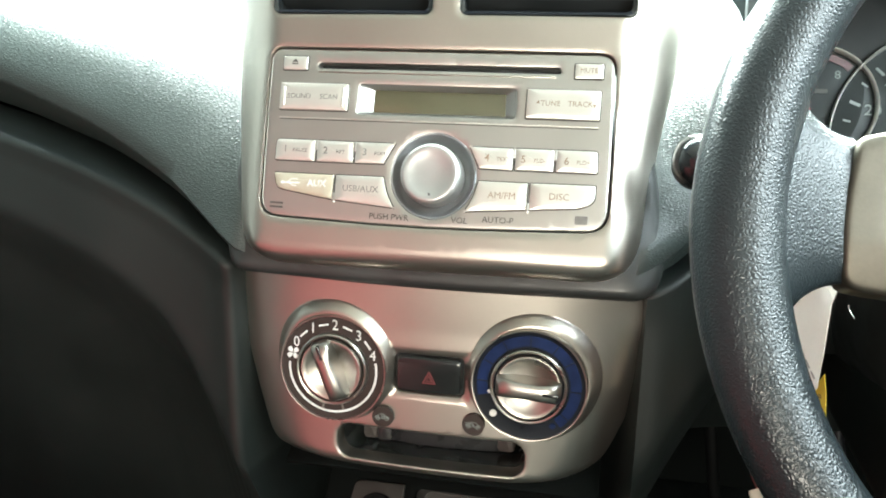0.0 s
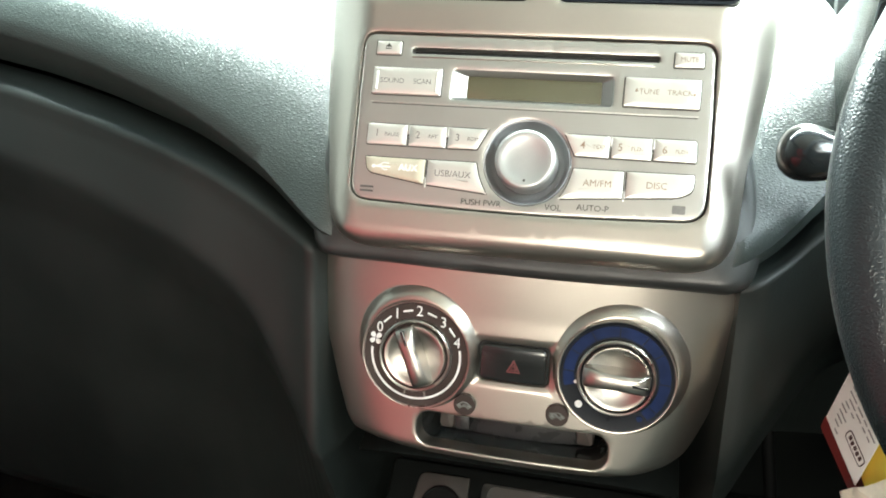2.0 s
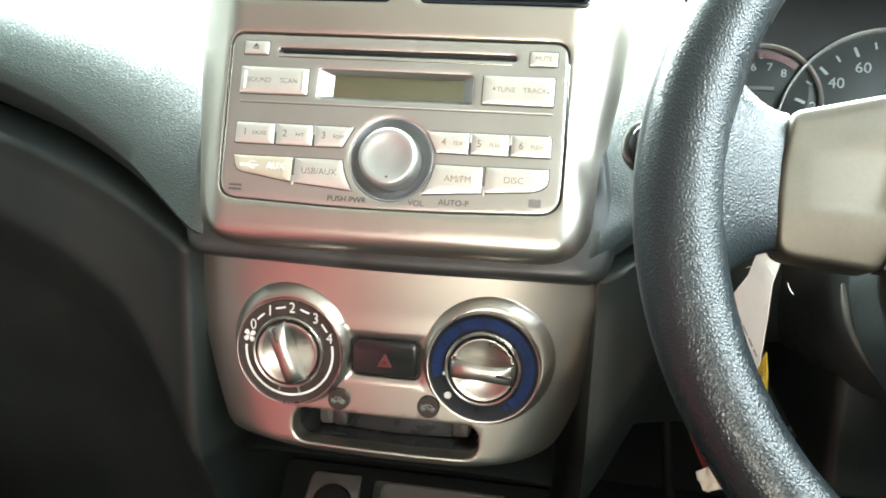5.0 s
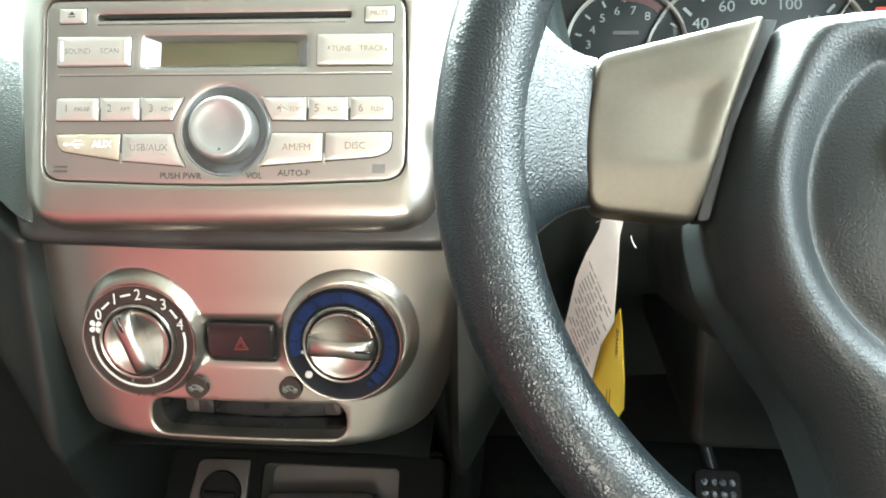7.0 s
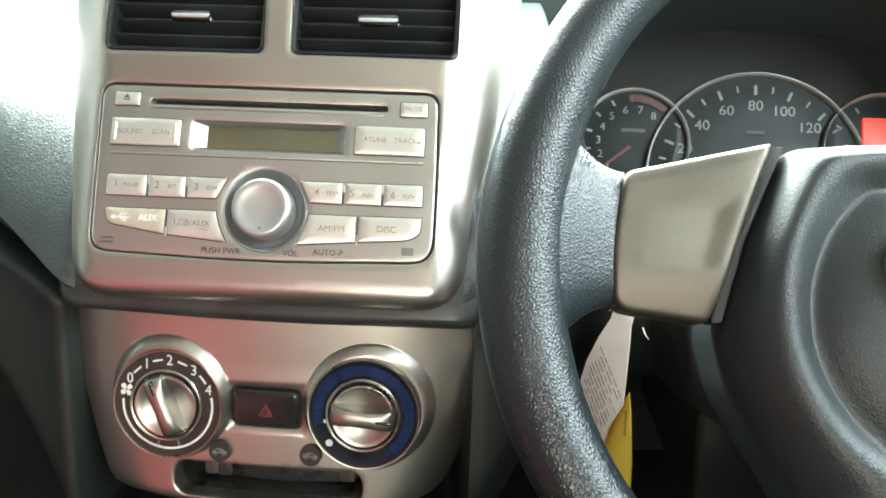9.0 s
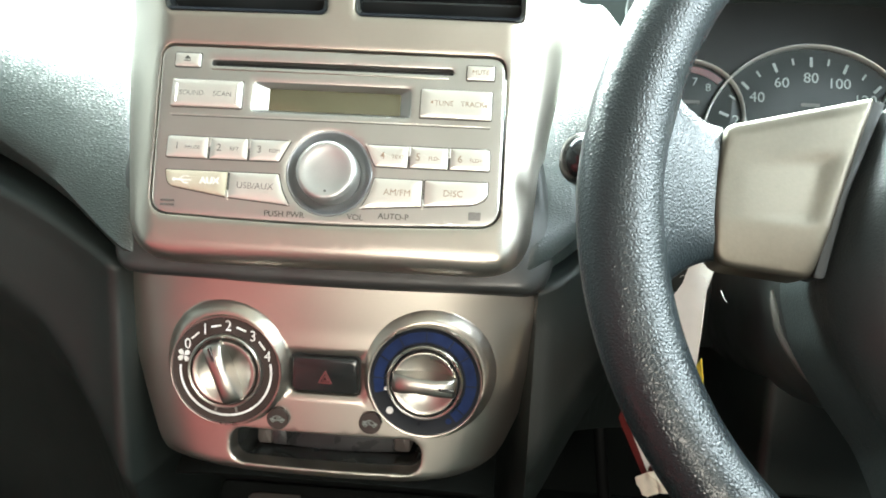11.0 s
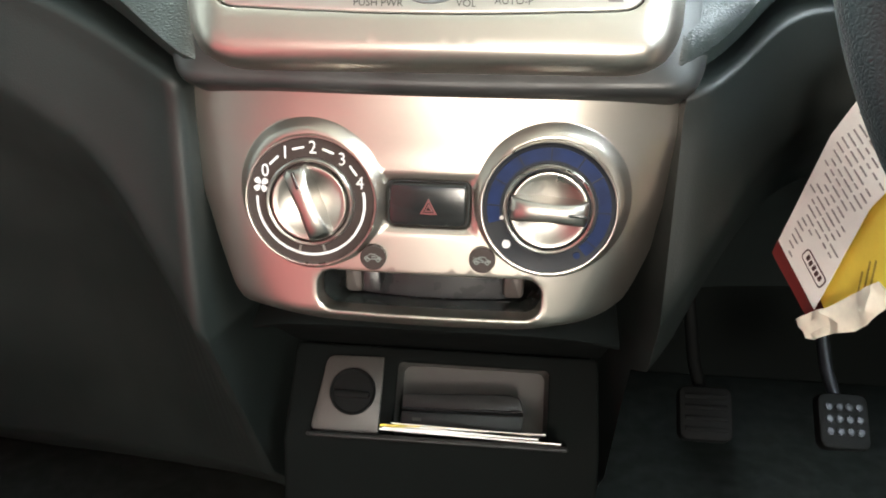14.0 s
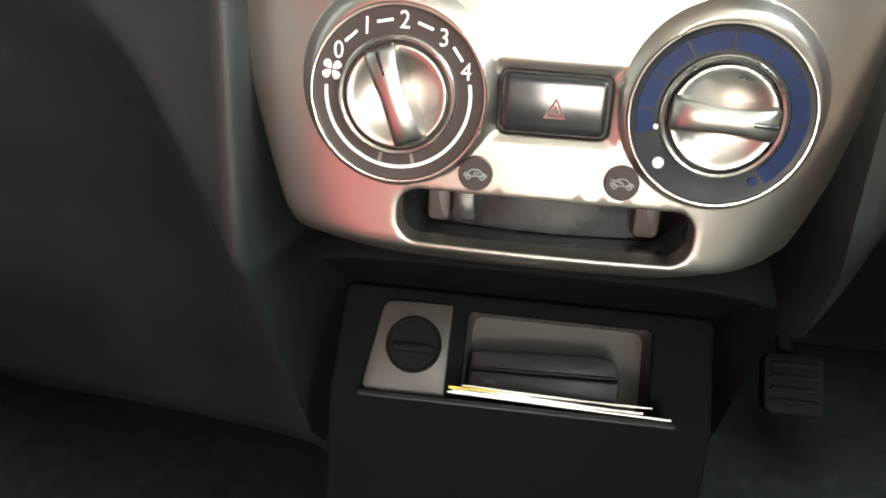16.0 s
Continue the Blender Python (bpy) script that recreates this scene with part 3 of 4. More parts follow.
def button(pts, r, mat=BUTTON, high=1.3, name="button", label=""):
    """A key with a dark gap round it."""
    loop = rounded(mm(*pts), [k * MM for k in r] if isinstance(r, (list, tuple)) else r * MM, 4)
    if area_of(loop) < 0:
        loop = loop[::-1]
    key = part(name, slab([tuple(p) for p in inset(loop, 0.00018)], -0.004, high * MM, 0.0005, dome=0.00025), mat, radio, label)
    part("key_gap", slab([tuple(p) for p in inset(loop, -0.00042)], -0.003, 0.00012, 0), INK, key)
    return key


k = button([(-86.8, 39.7), (-72.2, 39.8), (-72.1, 47.6), (-86.8, 47.7)], 0.8, name="eject_button")
part("eject_mark", slab(mm((-81.4, 43.9), (-77.6, 43.9), (-79.5, 46.0)), 0.0014, 0.00163, 0), INK, k)
part("eject_mark", slab(mm((-81.4, 42.7), (-77.6, 42.7), (-77.6, 43.3), (-81.4, 43.3)), 0.0014, 0.00163, 0), INK, k)
k = button([(75.8, 38.6), (90.8, 38.7), (90.8, 46.8), (75.8, 46.8)], 0.8, name="mute_button")
lettering("MUTE", 0.0036, 0.0833, 0.0428, 0.00155, TAN_INK, k)
k = button([(-86.8, 17.0), (-47.0, 17.2), (-47.0, 32.4), (-86.8, 32.5)], 0.8, high=2.0, name="rocker_button")
for text, u in (("SOUND", -75.2), ("SCAN", -57.8)):
    lettering(text, 0.0040, u * MM, 0.0245, 0.0022, PALE_INK, k)
for u in (-84.3, -49.6):
    part("grip_bar", slab(rrect(u * MM, 0.0245, 0.0016, 0.0105, 0.0005), 0.0018, 0.0029, 0.0004), BUTTON, k)
k = button([(51.7, 16.7), (90.3, 16.7), (90.3, 32.5), (51.7, 32.6)], 0.8, high=2.0, name="rocker_button")
for text, u in (("TUNE", 64.5), ("TRACK", 80.0)):
    lettering(text, 0.0040, u * MM, 0.0247, 0.0022, TAN_INK, k)
part("arrow_mark", slab(mm((57.2, 24.6), (59.0, 24.6), (58.1, 26.6)), 0.0021, 0.00235, 0), TAN_INK, k)
part("arrow_mark", slab(mm((86.4, 24.8), (88.2, 24.8), (87.3, 22.8)), 0.0021, 0.00235, 0), TAN_INK, k)
for n, word, pts, r, u, mat in (
        ("1", "PAUSE", [(-86.6, -11.6), (-63.2, -11.6), (-63.2, 0.4), (-86.6, 0.4)], [1, 0.4, 0.4, 2], -80.5, PALE_INK),
        ("2", "RPT", [(-62.2, -11.6), (-41.0, -11.5), (-41.0, 0.4), (-62.2, 0.4)], 0.4, -57.0, PALE_INK),
        ("3", "RDM", [(-40.0, -11.5), (-23.4, -11.2), (-17.6, 0.4), (-40.0, 0.4)], 0.4, -34.5, PALE_INK),
        ("4", "TEXT", [(29.3, -11.2), (47.0, -11.4), (47.0, 0.5), (23.4, 0.5)], 0.4, 33.2, TAN_INK),
        ("5", "FLD-", [(48.0, -11.2), (68.5, -11.2), (68.5, 0.6), (48.0, 0.6)], 0.4, 52.5, TAN_INK),
        ("6", "FLD+", [(69.5, -11.1), (91.0, -11.0), (90.7, 0.8), (69.5, 0.7)], [0.4, 1, 2, 0.4], 75.0, TAN_INK)):
    k = button(pts, r, name="preset_button")
    lettering(n, 0.0056, u * MM, -0.0054, 0.0016, mat, k, heavy=0.00003)
    lettering(word, 0.0030, (u + 8.6) * MM, -0.0058, 0.0016, mat, k)
for u in (-62.7, -40.5, 47.5, 69.0):
    part("key_bridge", slab(rrect(u * MM, -0.0022, 0.0016, 0.0056, 0.0006), -0.002, 0.0012, 0.0003), RADIO_SILVER, radio)
k = button([(-84.2, -27.4), (-51.0, -32.3), (-51.0, -18.4), (-86.0, -18.6)], [4, 0.5, 0.5, 0.5], AUX_BUTTON, name="aux_button", label="cream silver key beside the volume knob")
lettering("AUX", 0.0052, -0.0605, -0.0240, 0.0016, WHITE, k, heavy=0.00008)
bm = slab(rounded(mm((-80.5, -24.4), (-70.5, -24.4), (-70.5, -23.8), (-80.5, -23.8)), 0.0002, 1), 0.0014, 0.00165, 0)
slab(rounded(mm((-77.5, -24.2), (-75.2, -22.2), (-71.9, -22.2), (-71.9, -21.7), (-75.4, -21.7), (-77.9, -23.9)), 0.0001, 1), 0.0014, 0.00165, 0, bm)
slab(rounded(mm((-76.6, -24.3), (-74.6, -26.0), (-72.4, -26.0), (-72.4, -25.5), (-74.4, -25.5), (-76.2, -24.0)), 0.0001, 1), 0.0014, 0.00165, 0, bm)
slab(disc(-0.0805, -0.0241, 0.0009, 12), 0.0014, 0.00165, 0, bm)
part("usb_mark", bm, WHITE, k)
k = button([(-49.9, -32.4), (-15.8, -35.0), (-20.6, -26.5), (-22.8, -18.2), (-49.9, -18.4)], [0.5, 0.5, 6, 0.5, 0.5], name="source_button")
lettering("USB/AUX", 0.0050, -0.0352, -0.0257, 0.0016, PALE_INK, k)
k = button([(23.0, -34.6), (55.8, -31.9), (55.8, -17.6), (29.4, -17.6), (27.2, -27.0)], [0.5, 0.5, 0.5, 0.5, 6], name="source_button")
lettering("AM/FM", 0.0050, 0.0425, -0.0252, 0.0016, TAN_INK, k)
k = button([(57.0, -31.8), (84.0, -29.6), (90.9, -26.2), (90.8, -17.1), (57.0, -17.5)], [0.5, 4, 4, 0.5, 0.5], name="source_button")
lettering("DISC", 0.0050, 0.0725, -0.0243, 0.0016, TAN_INK, k)
for u, v in ((-50.5, -31.0), (56.4, -30.6)):
    part("key_bridge", slab(rrect(u * MM, v * MM, 0.0016, 0.0054, 0.0006), -0.002, 0.0012, 0.0003), RADIO_SILVER, radio)
for text, size, u, v in (("PUSH PWR", 0.0046, -18.2, -40.0), ("VOL", 0.0046, 20.6, -39.6), ("AUTO-P", 0.0046, 41.2, -38.2)):
    lettering(text, size, u * MM, v * MM, 0.0003, INK, radio)
for v in (-35.6, -37.9):
    part("print_bar", slab(rrect(-0.0835, v * MM, 0.0078, 0.0011, 0.0002, 1), 0, 0.0002, 0), INK, radio)
part("disc_mark", slab(rrect(0.0845, -0.0355, 0.0065, 0.0044, 0.0005, 2), 0, 0.0002, 0), PALE_INK, radio)
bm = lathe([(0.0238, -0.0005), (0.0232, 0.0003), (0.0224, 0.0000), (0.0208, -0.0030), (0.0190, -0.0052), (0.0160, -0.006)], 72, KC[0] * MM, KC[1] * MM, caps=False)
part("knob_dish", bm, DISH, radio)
bm = lathe([(0.0166, -0.005), (0.0163, 0.006), (0.0160, 0.0078), (0.0150, 0.0090), (0.0138, 0.0093), (0.0115, 0.0085), (0.006, 0.0079), (0.0005, 0.0078)], 72, KC[0] * MM, KC[1] * MM)
knob = part("volume_knob", bm, KNOB, radio, "round satin silver volume knob", 50)
part("knob_dot", slab(disc((KC[0] + 0.6) * MM, (KC[1] - 11.2) * MM, 0.0007, 12), 0.0082, 0.0087, 0), INK, knob)

# ---- climate panel ----
climate = thing("climate_panel", "satin silver heater panel with two round dials and a storage slot", "climate panel", CLIMATE_AT)
L_DIAL, R_DIAL = (-52.6, 4.6), (61.5, 6.0)
panel_line = rounded(mm((-116, 66), (-122.5, 40), (-119, 5), (-110, -25), (-102, -49), (-93, -60.5), (-63, -64), (4, -65), (68, -63), (94, -57.5), (107, -45), (119, -15), (125, 12), (125, 40), (119, 66), (4, 60.5)), 0.012, 4)
slot_line = rrect(0.0043, -0.0420, 0.1125, 0.0215, 0.0085, 6)
hazard_line = rrect(0.0038, 0.0046, 0.0402, 0.0226, 0.003, 4)


COLLARS = ((L_DIAL[0] - 1.6, L_DIAL[1] + 2.6), (R_DIAL[0] + 2.2, R_DIAL[1] + 2.6))
HALF_V, HALF_U = [-0.065, -0.056, -0.048, -0.025, 0.005, 0.040, 0.066], [0.062, 0.090, 0.101, 0.111, 0.120, 0.122, 0.118]


def panel_height(u, v):
    side = max(0.0, abs(u - 0.004) - 0.060 + 0.4 * max(0.0, -0.015 - v) * (1 if u > 0 else 0.3))
    h = -2.4 * side ** 2
    flank = max(0.0, abs(u - 0.004) - float(np.interp(v, HALF_V, HALF_U)) + 0.030)
    h -= (19.0 if u > 0 else 4.0) * flank ** 2 * min(1.0, max(0.0, (0.040 - v) / 0.05))
    h += -9.0 * max(0.0, -0.0535 - v) ** 1.4 - 0.75 * (u - 0.004) ** 2 + 0.05 * max(0.0, v - 0.03)
    for cx, cy in COLLARS:
        d = math.hypot(u - cx * MM, v - cy * MM) / MM
        if d < 37.4:
            t = min(1.0, (37.4 - d) / 5.6)
            h += 0.0058 * math.sqrt(1 - (1 - t) ** 2) * (0.35 + 0.65 * t)
    e = max(abs(u - 0.0038) - 0.0201, abs(v - 0.0046) - 0.0113)
    if e < 0.004:
        h -= 0.0016 * min(1.0, (0.004 - e) / 0.004)
    return h


PANEL_RINGS = [disc(c[0] * MM, c[1] * MM, r * MM, 96) for c in COLLARS for r in (32.6, 33.5, 34.4, 35.2, 35.9, 36.5, 37.0, 37.5, 38.2, 39.3)]
PANEL_RINGS += [resample(rrect(0.0038, 0.0046, 0.0400 + 2 * d, 0.0224 + 2 * d, 0.003 + d * 0.4, 4), 0.0015) for d in (0.003, 0.004, 0.0052)]
part("panel", sheet(panel_line, [slot_line, hazard_line, disc(L_DIAL[0] * MM, L_DIAL[1] * MM, 0.0318, 60), disc(R_DIAL[0] * MM, R_DIAL[1] * MM, 0.0320, 60)],
                    panel_height, 0.0030, 0.0028, 0.0012, 0.03, 0.012, PANEL_RINGS), SILVER, climate, sharp=60)


def arc_bar(cx, cy, r0, r1, a0, a1, w0, w1, n=40, bm=None):
    loop = [(cx + r1 * math.cos(radians(a0 + (a1 - a0) * i / n)), cy + r1 * math.sin(radians(a0 + (a1 - a0) * i / n))) for i in range(n + 1)]
    loop += [(cx + r0 * math.cos(radians(a1 + (a0 - a1) * i / n)), cy + r0 * math.sin(radians(a1 + (a0 - a1) * i / n))) for i in range(n + 1)]
    bm = bm or bmesh.new()
    k = n + 1
    top = [bm.verts.new((u, v, w1)) for u, v in loop]
    low = [bm.verts.new((u, v, w0)) for u, v in loop]
    for i in range(n):
        j = 2 * k - 1 - i
        bm.faces.new((top[i], top[i + 1], top[j - 1], top[j]))
    for i in range(2 * k):
        bm.faces.new((top[i - 1], top[i], low[i], low[i - 1]))
    return bm


def turn_knob(parent, cx, cy, angle):
    """A satin knob with a waisted grip bar across it; the bar's pointer looks along angle."""
    u, v = cx * MM, cy * MM
    part("knob_ring", lathe([(0.0214, 0.002), (0.0214, 0.0062), (0.0208, 0.0068), (0.0198, 0.0064), (0.0196, 0.004)], 64, u, v, caps=False), CHROME, parent)
    part("knob_gap", lathe([(0.0197, 0.001), (0.0197, 0.0030), (0.0180, 0.0030)], 64, u, v), BLACK, parent)
    base = lathe([(0.0184, 0.002), (0.0184, 0.0072), (0.0179, 0.0080), (0.0171, 0.0081), (0.0150, 0.0070), (0.0115, 0.0056), (0.006, 0.0044), (0.0004, 0.0040)], 64, u, v)
    knob_ob = part("knob", base, CHROME, parent, "satin silver turning knob", 50)
    bm, rows = bmesh.new(), []
    m = pose(u, v, 0, 0, 0, angle)
    for i in range(25):
        s = -1 + 2 * i / 24
        end = 1 if abs(s) < 0.97 else 0.9
        low, top = (0.0064 + 0.0008 * s * s) * end, (0.0046 + 0.0012 * s * s) * end
        ridge = 0.0148 - 0.0034 * s ** 4 - (0.0015 if abs(s) > 0.97 else 0)
        sec = [(-low, 0.0040), (-low + (low - top) * 0.55, ridge - 0.0045)]
        sec += [(top * math.cos(a), ridge - 0.0022 + 0.0022 * math.sin(a)) for a in (math.pi * (1 - k / 12) for k in range(13))]
        sec += [(low - (low - top) * 0.55, ridge - 0.0045), (low, 0.0040)]
        rows.append([m @ Vector((s * 0.0180, a, b)) for a, b in sec])
    loft(rows, bm=bm)
    for row in (rows[0], rows[-1]):
        bm.faces.new([bm.verts.new(p) for p in row])
    part("grip_bar", bm, CHROME, knob_ob, sharp=55)
    bm = slab(rrect(0.0118, 0, 0.0105, 0.0016, 0.0006, 3), 0.0120, 0.0146, 0.0002)
    bmesh.ops.transform(bm, verts=bm.verts, matrix=m)
    part("pointer_mark", bm, GLOSS, knob_ob)


def dial_base(name, cx, cy, mat, label):
    u, v = cx * MM, cy * MM
    ob = part(name, lathe([(0.0318, -0.008), (0.0318, 0.0030), (0.0311, 0.0040), (0.0300, 0.0038), (0.0215, 0.0036), (0.0004, 0.0036)], 72, u, v), mat, climate, label, 50)
    part("dial_rim", lathe([(0.0322, -0.004), (0.0324, 0.0040), (0.0320, 0.0048), (0.0314, 0.0047), (0.0310, 0.0036)], 72, u, v, caps=False), CHROME, ob, sharp=60)
    return ob


fan = dial_base("fan_dial", *L_DIAL, DIAL, "black fan speed dial with white figures")
turn_knob(fan, *L_DIAL, 111.5)
u, v = L_DIAL[0] * MM, L_DIAL[1] * MM
part("scale_arc", arc_bar(u, v, 0.0258, 0.0270, 176, 372, 0.0030, 0.0042), WHITE, fan)
for text, a in (("0", 147), ("1", 117), ("2", 86.5), ("3", 53), ("4", 22)):
    lettering(text, 0.0088, u + 0.0262 * math.cos(radians(a)), v + 0.0262 * math.sin(radians(a)), 0.0042, WHITE, fan, "figure", wide=0.9)
for a in (132, 102, 70, 37):
    part("scale_bar", slab([(u + x * math.cos(radians(a)) - y * math.sin(radians(a)), v + x * math.sin(radians(a)) + y * math.cos(radians(a)))
                            for x, y in ((0.0258, -0.0029), (0.0268, -0.0029), (0.0268, 0.0029), (0.0258, 0.0029))], 0.003, 0.0042, 0), WHITE, fan)
bm = bmesh.new()
fu, fv = u + 0.0255 * math.cos(radians(163)), v + 0.0255 * math.sin(radians(163))
for a in (30, 120, 210, 300):
    c, d = math.cos(radians(a)), math.sin(radians(a))
    blade = [(0.0003, 0.0), (0.0020, -0.0010), (0.0037, -0.0009), (0.0041, 0.0004), (0.0036, 0.0017), (0.0024, 0.0019), (0.0012, 0.0011)]
    slab(rounded([(fu + x * c - y * d, fv + x * d + y * c) for x, y in blade], 0.0005, 2), 0.003, 0.0042, 0, bm)
part("fan_mark", bm, WHITE, fan)
for a in (256, 285):
    part("stop_mark", slab([(u + x * math.cos(radians(a)) - y * math.sin(radians(a)), v + x * math.sin(radians(a)) + y * math.cos(radians(a)))
                            for x, y in ((0.0218, -0.0006), (0.0255, -0.0006), (0.0255, 0.0006), (0.0218, 0.0006))], 0.003, 0.0040, 0), PALE_INK, fan)

temp = dial_base("temperature_dial", *R_DIAL, DARKBLUE, "dark temperature dial with a blue ring")
u, v = R_DIAL[0] * MM, R_DIAL[1] * MM
blue = part("blue_ring", arc_bar(u, v, 0.0230, 0.0290, -50, 196, 0.003, 0.0043, 60), BLUE, temp, "clear blue cold scale")
for a in (-38, -2, 34, 58, 90, 122, 152, 178):
    c, d = math.cos(radians(a)), math.sin(radians(a))
    part("scale_tick", slab([(u + x * c - y * d, v + x * d + y * c) for x, y in ((0.0230, -0.0003), (0.0290, -0.0003), (0.0290, 0.0003), (0.0230, 0.0003))], 0.004, 0.0045, 0), DARKBLUE, blue)
part("scale_dot", slab(disc(u + 0.0262 * math.cos(radians(-57)), v + 0.0262 * math.sin(radians(-57)), 0.0017, 16), 0.003, 0.0043, 0), BLUE, temp)
turn_knob(temp, *R_DIAL, -3)
part("scale_dot", slab(disc(u + 0.0262 * math.cos(radians(223)), v + 0.0262 * math.sin(radians(223)), 0.0020, 18), 0.003, 0.0044, 0), WHITE, temp)
part("stop_mark", slab(disc(u + 0.0224 * math.cos(radians(193)), v + 0.0224 * math.sin(radians(193)), 0.0010, 10), 0.003, 0.0046, 0), WHITE, temp)

# hazard switch
hazard = part("hazard_switch", sheet(rrect(0.0038, 0.0046, 0.0384, 0.0210, 0.0034, 5), [], lambda u, v: 0.0012 - 4.0 * (v - 0.0030) ** 2 - 1.2 * (u - 0.0038) ** 2, 0.0016, 0.0016, 0.001, 0.010, 0.01), GLOSS, climate, "glossy black hazard light switch with a dim red triangle")
part("switch_gap", slab(rrect(0.0038, 0.0046, 0.0408, 0.0232, 0.003, 4), -0.012, -0.0034, 0), BLACK, hazard)


def ring_of(outer, inner, w0, w1):
    bm = bmesh.new()
    a = [bm.verts.new((*p, w1)) for p in outer]
    b = [bm.verts.new((*p, w1)) for p in inner]
    c = [bm.verts.new((*p, w0)) for p in outer]
    for i in range(len(a)):
        bm.faces.new((a[i - 1], a[i], b[i], b[i - 1]))
        bm.faces.new((a[i - 1], a[i], c[i], c[i - 1]))
    return bm


tri = [(4.3, 7.8), (0.2, 0.2), (8.4, 0.2)]
tri_in = [(4.3, 6.2), (1.5, 1.0), (7.1, 1.0)]
tri_mid = [(4.3, 5.2), (2.3, 1.5), (6.3, 1.5)]
tri_core = [(4.3, 4.2), (3.1, 2.1), (5.5, 2.1)]
part("warning_triangle", ring_of(mm(*tri), mm(*tri_in), 0.0010, 0.0016), RED, hazard)
part("warning_triangle", ring_of(mm(*tri_mid), mm(*tri_core), 0.0010, 0.0016), RED, hazard)


def car_badge(cx, cy, inside):
    u, v = cx * MM, cy * MM
    ob = part("air_badge", lathe([(0.0064, -0.004), (0.0064, 0.0026), (0.0061, 0.0029), (0.0004, 0.0029)], 32, u, v), DIAL, climate, "small round black badge with a car outline")
    car = [(-4.4, -0.9), (-4.4, 0.3), (-3.0, 0.7), (-1.4, 2.0), (1.4, 2.0), (2.8, 0.6), (4.3, 0.1), (4.5, -0.9)]
    line = rounded([(u + a * MM, v + b * MM) for a, b in car], 0.0006, 3)
    line = line if area_of(line) > 0 else line[::-1]
    part("car_outline", ring_of(line, [tuple(p) for p in inset(line, 0.00042)], 0.0026, 0.0032), GAUGE_PRINT, ob)
    for a in (-2.6, 2.6):
        part("car_outline", ring_of(disc(u + a * MM, v - 0.0010, 0.0011, 14), disc(u + a * MM, v - 0.0010, 0.0006, 14), 0.0026, 0.0033), GAUGE_PRINT, ob)
    way = [(-0.6, 0.9), (1.4, 0.9), (1.4, -0.3), (-0.8, -0.3)] if inside else [(-4.6, 1.6), (-0.6, 1.0), (1.2, -0.4), (-0.4, 0.1)]
    line = rounded([(u + a * MM, v + b * MM) for a, b in way], 0.0004, 3)
    line = line if area_of(line) > 0 else line[::-1]
    part("flow_arrow", ring_of(line, [tuple(p) for p in inset(line, 0.0003)], 0.0026, 0.0033), GAUGE_PRINT, ob)


car_badge(-22.5, -22.4, True)
car_badge(31.0, -21.2, False)

# storage slot: an open tray behind the panel
bm = bmesh.new()
ra = [bm.verts.new((x, y, -0.011)) for x, y in rrect(0.0043, -0.0420, 0.114, 0.023, 0.0085, 6)]
rb = [bm.verts.new((x, y, -0.060)) for x, y in rrect(0.0043, -0.0425, 0.104, 0.022, 0.012, 6)]
for i in range(len(ra)):
    bm.faces.new((ra[i - 1], ra[i], rb[i], rb[i - 1]))
bm.faces.new(rb)
tray = part("slot_lining", bm, SLOT, climate, sharp=50)
part("inner_rail", loft([[(0.004 + s * 0.041, -0.053 + h, -0.030 - 0.005 * s * s) for s in np.linspace(-1, 1, 17)] for h in (0, 0.004, 0.012, 0.021)]), RAIL, tray, "curved dark rail inside the slot")
part("side_post", slab(rrect(-0.0385, -0.0405, 0.0100, 0.021, 0.003), -0.045, -0.026, 0.003), POST, tray)
part("side_post", slab(rrect(0.0465, -0.0405, 0.0110, 0.021, 0.003), -0.045, -0.028, 0.003), POST, tray)
part("clip", slab(rrect(-0.0275, -0.041, 0.0095, 0.014, 0.002), -0.034, -0.020, 0.0012), RAIL, tray)

# ---- socket plate and tray under the panel ----
console_ob = thing("lower_console", "black plastic housing below the heater panel, with an open tray", "console", POCKET_AT)
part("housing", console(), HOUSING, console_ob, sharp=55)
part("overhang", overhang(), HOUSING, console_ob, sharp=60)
bm = bmesh.new()
ra = [bm.verts.new((x, y, -0.002)) for x, y in rrect(0.022, 0.004, 0.1005, 0.0495, 0.004)]
rb = [bm.verts.new((x, y, -0.024)) for x, y in rrect(0.022, 0.0055, 0.096, 0.045, 0.006)]
for i in range(len(ra)):
    bm.faces.new((ra[i - 1], ra[i], rb[i], rb[i - 1]))
bm.faces.new(rb)
part("tray_lining", bm, GREY_PLATE, console_ob)
part("tray_lip", slab(rounded(mm((-83, -24), (85, -23), (85, -19.5), (-83, -20.5)), 0.0015), -0.002, 0.008, 0.0015), BLACK, console_ob)
part("socket_plate", slab(rounded(mm((-82, -20.3), (-36.8, -20.0), (-36.8, 30), (-74.5, 29.5)), [0.006, 0.001, 0.001, 0.006], 5), -0.002, 0.0025, 0.0008), GREY_PLATE, console_ob, "grey plate round the power socket")
cap = part("socket_cap", lathe([(0.0152, 0.000), (0.0152, 0.0045), (0.0146, 0.0052), (0.0138, 0.0050), (0.0132, 0.0040), (0.0004, 0.0042)], 48, -0.0557, 0.0062), RUBBER, console_ob, "round black cap of the power socket", 50)
part("cap_grip", slab(rrect(-0.0557, 0.0045, 0.0235, 0.0048, 0.002), 0.003, 0.0066, 0.0014), RUBBER, cap)

box_ob = thing("small_black_box", "small black box lying in the console tray", "box", POCKET_AT)
part("box_body", slab(rounded(mm((-24, -14), (56, -14), (57, -1.0), (-24, -3.5)), 0.003), -0.0235, -0.004, 0.0016), BOX, box_ob)
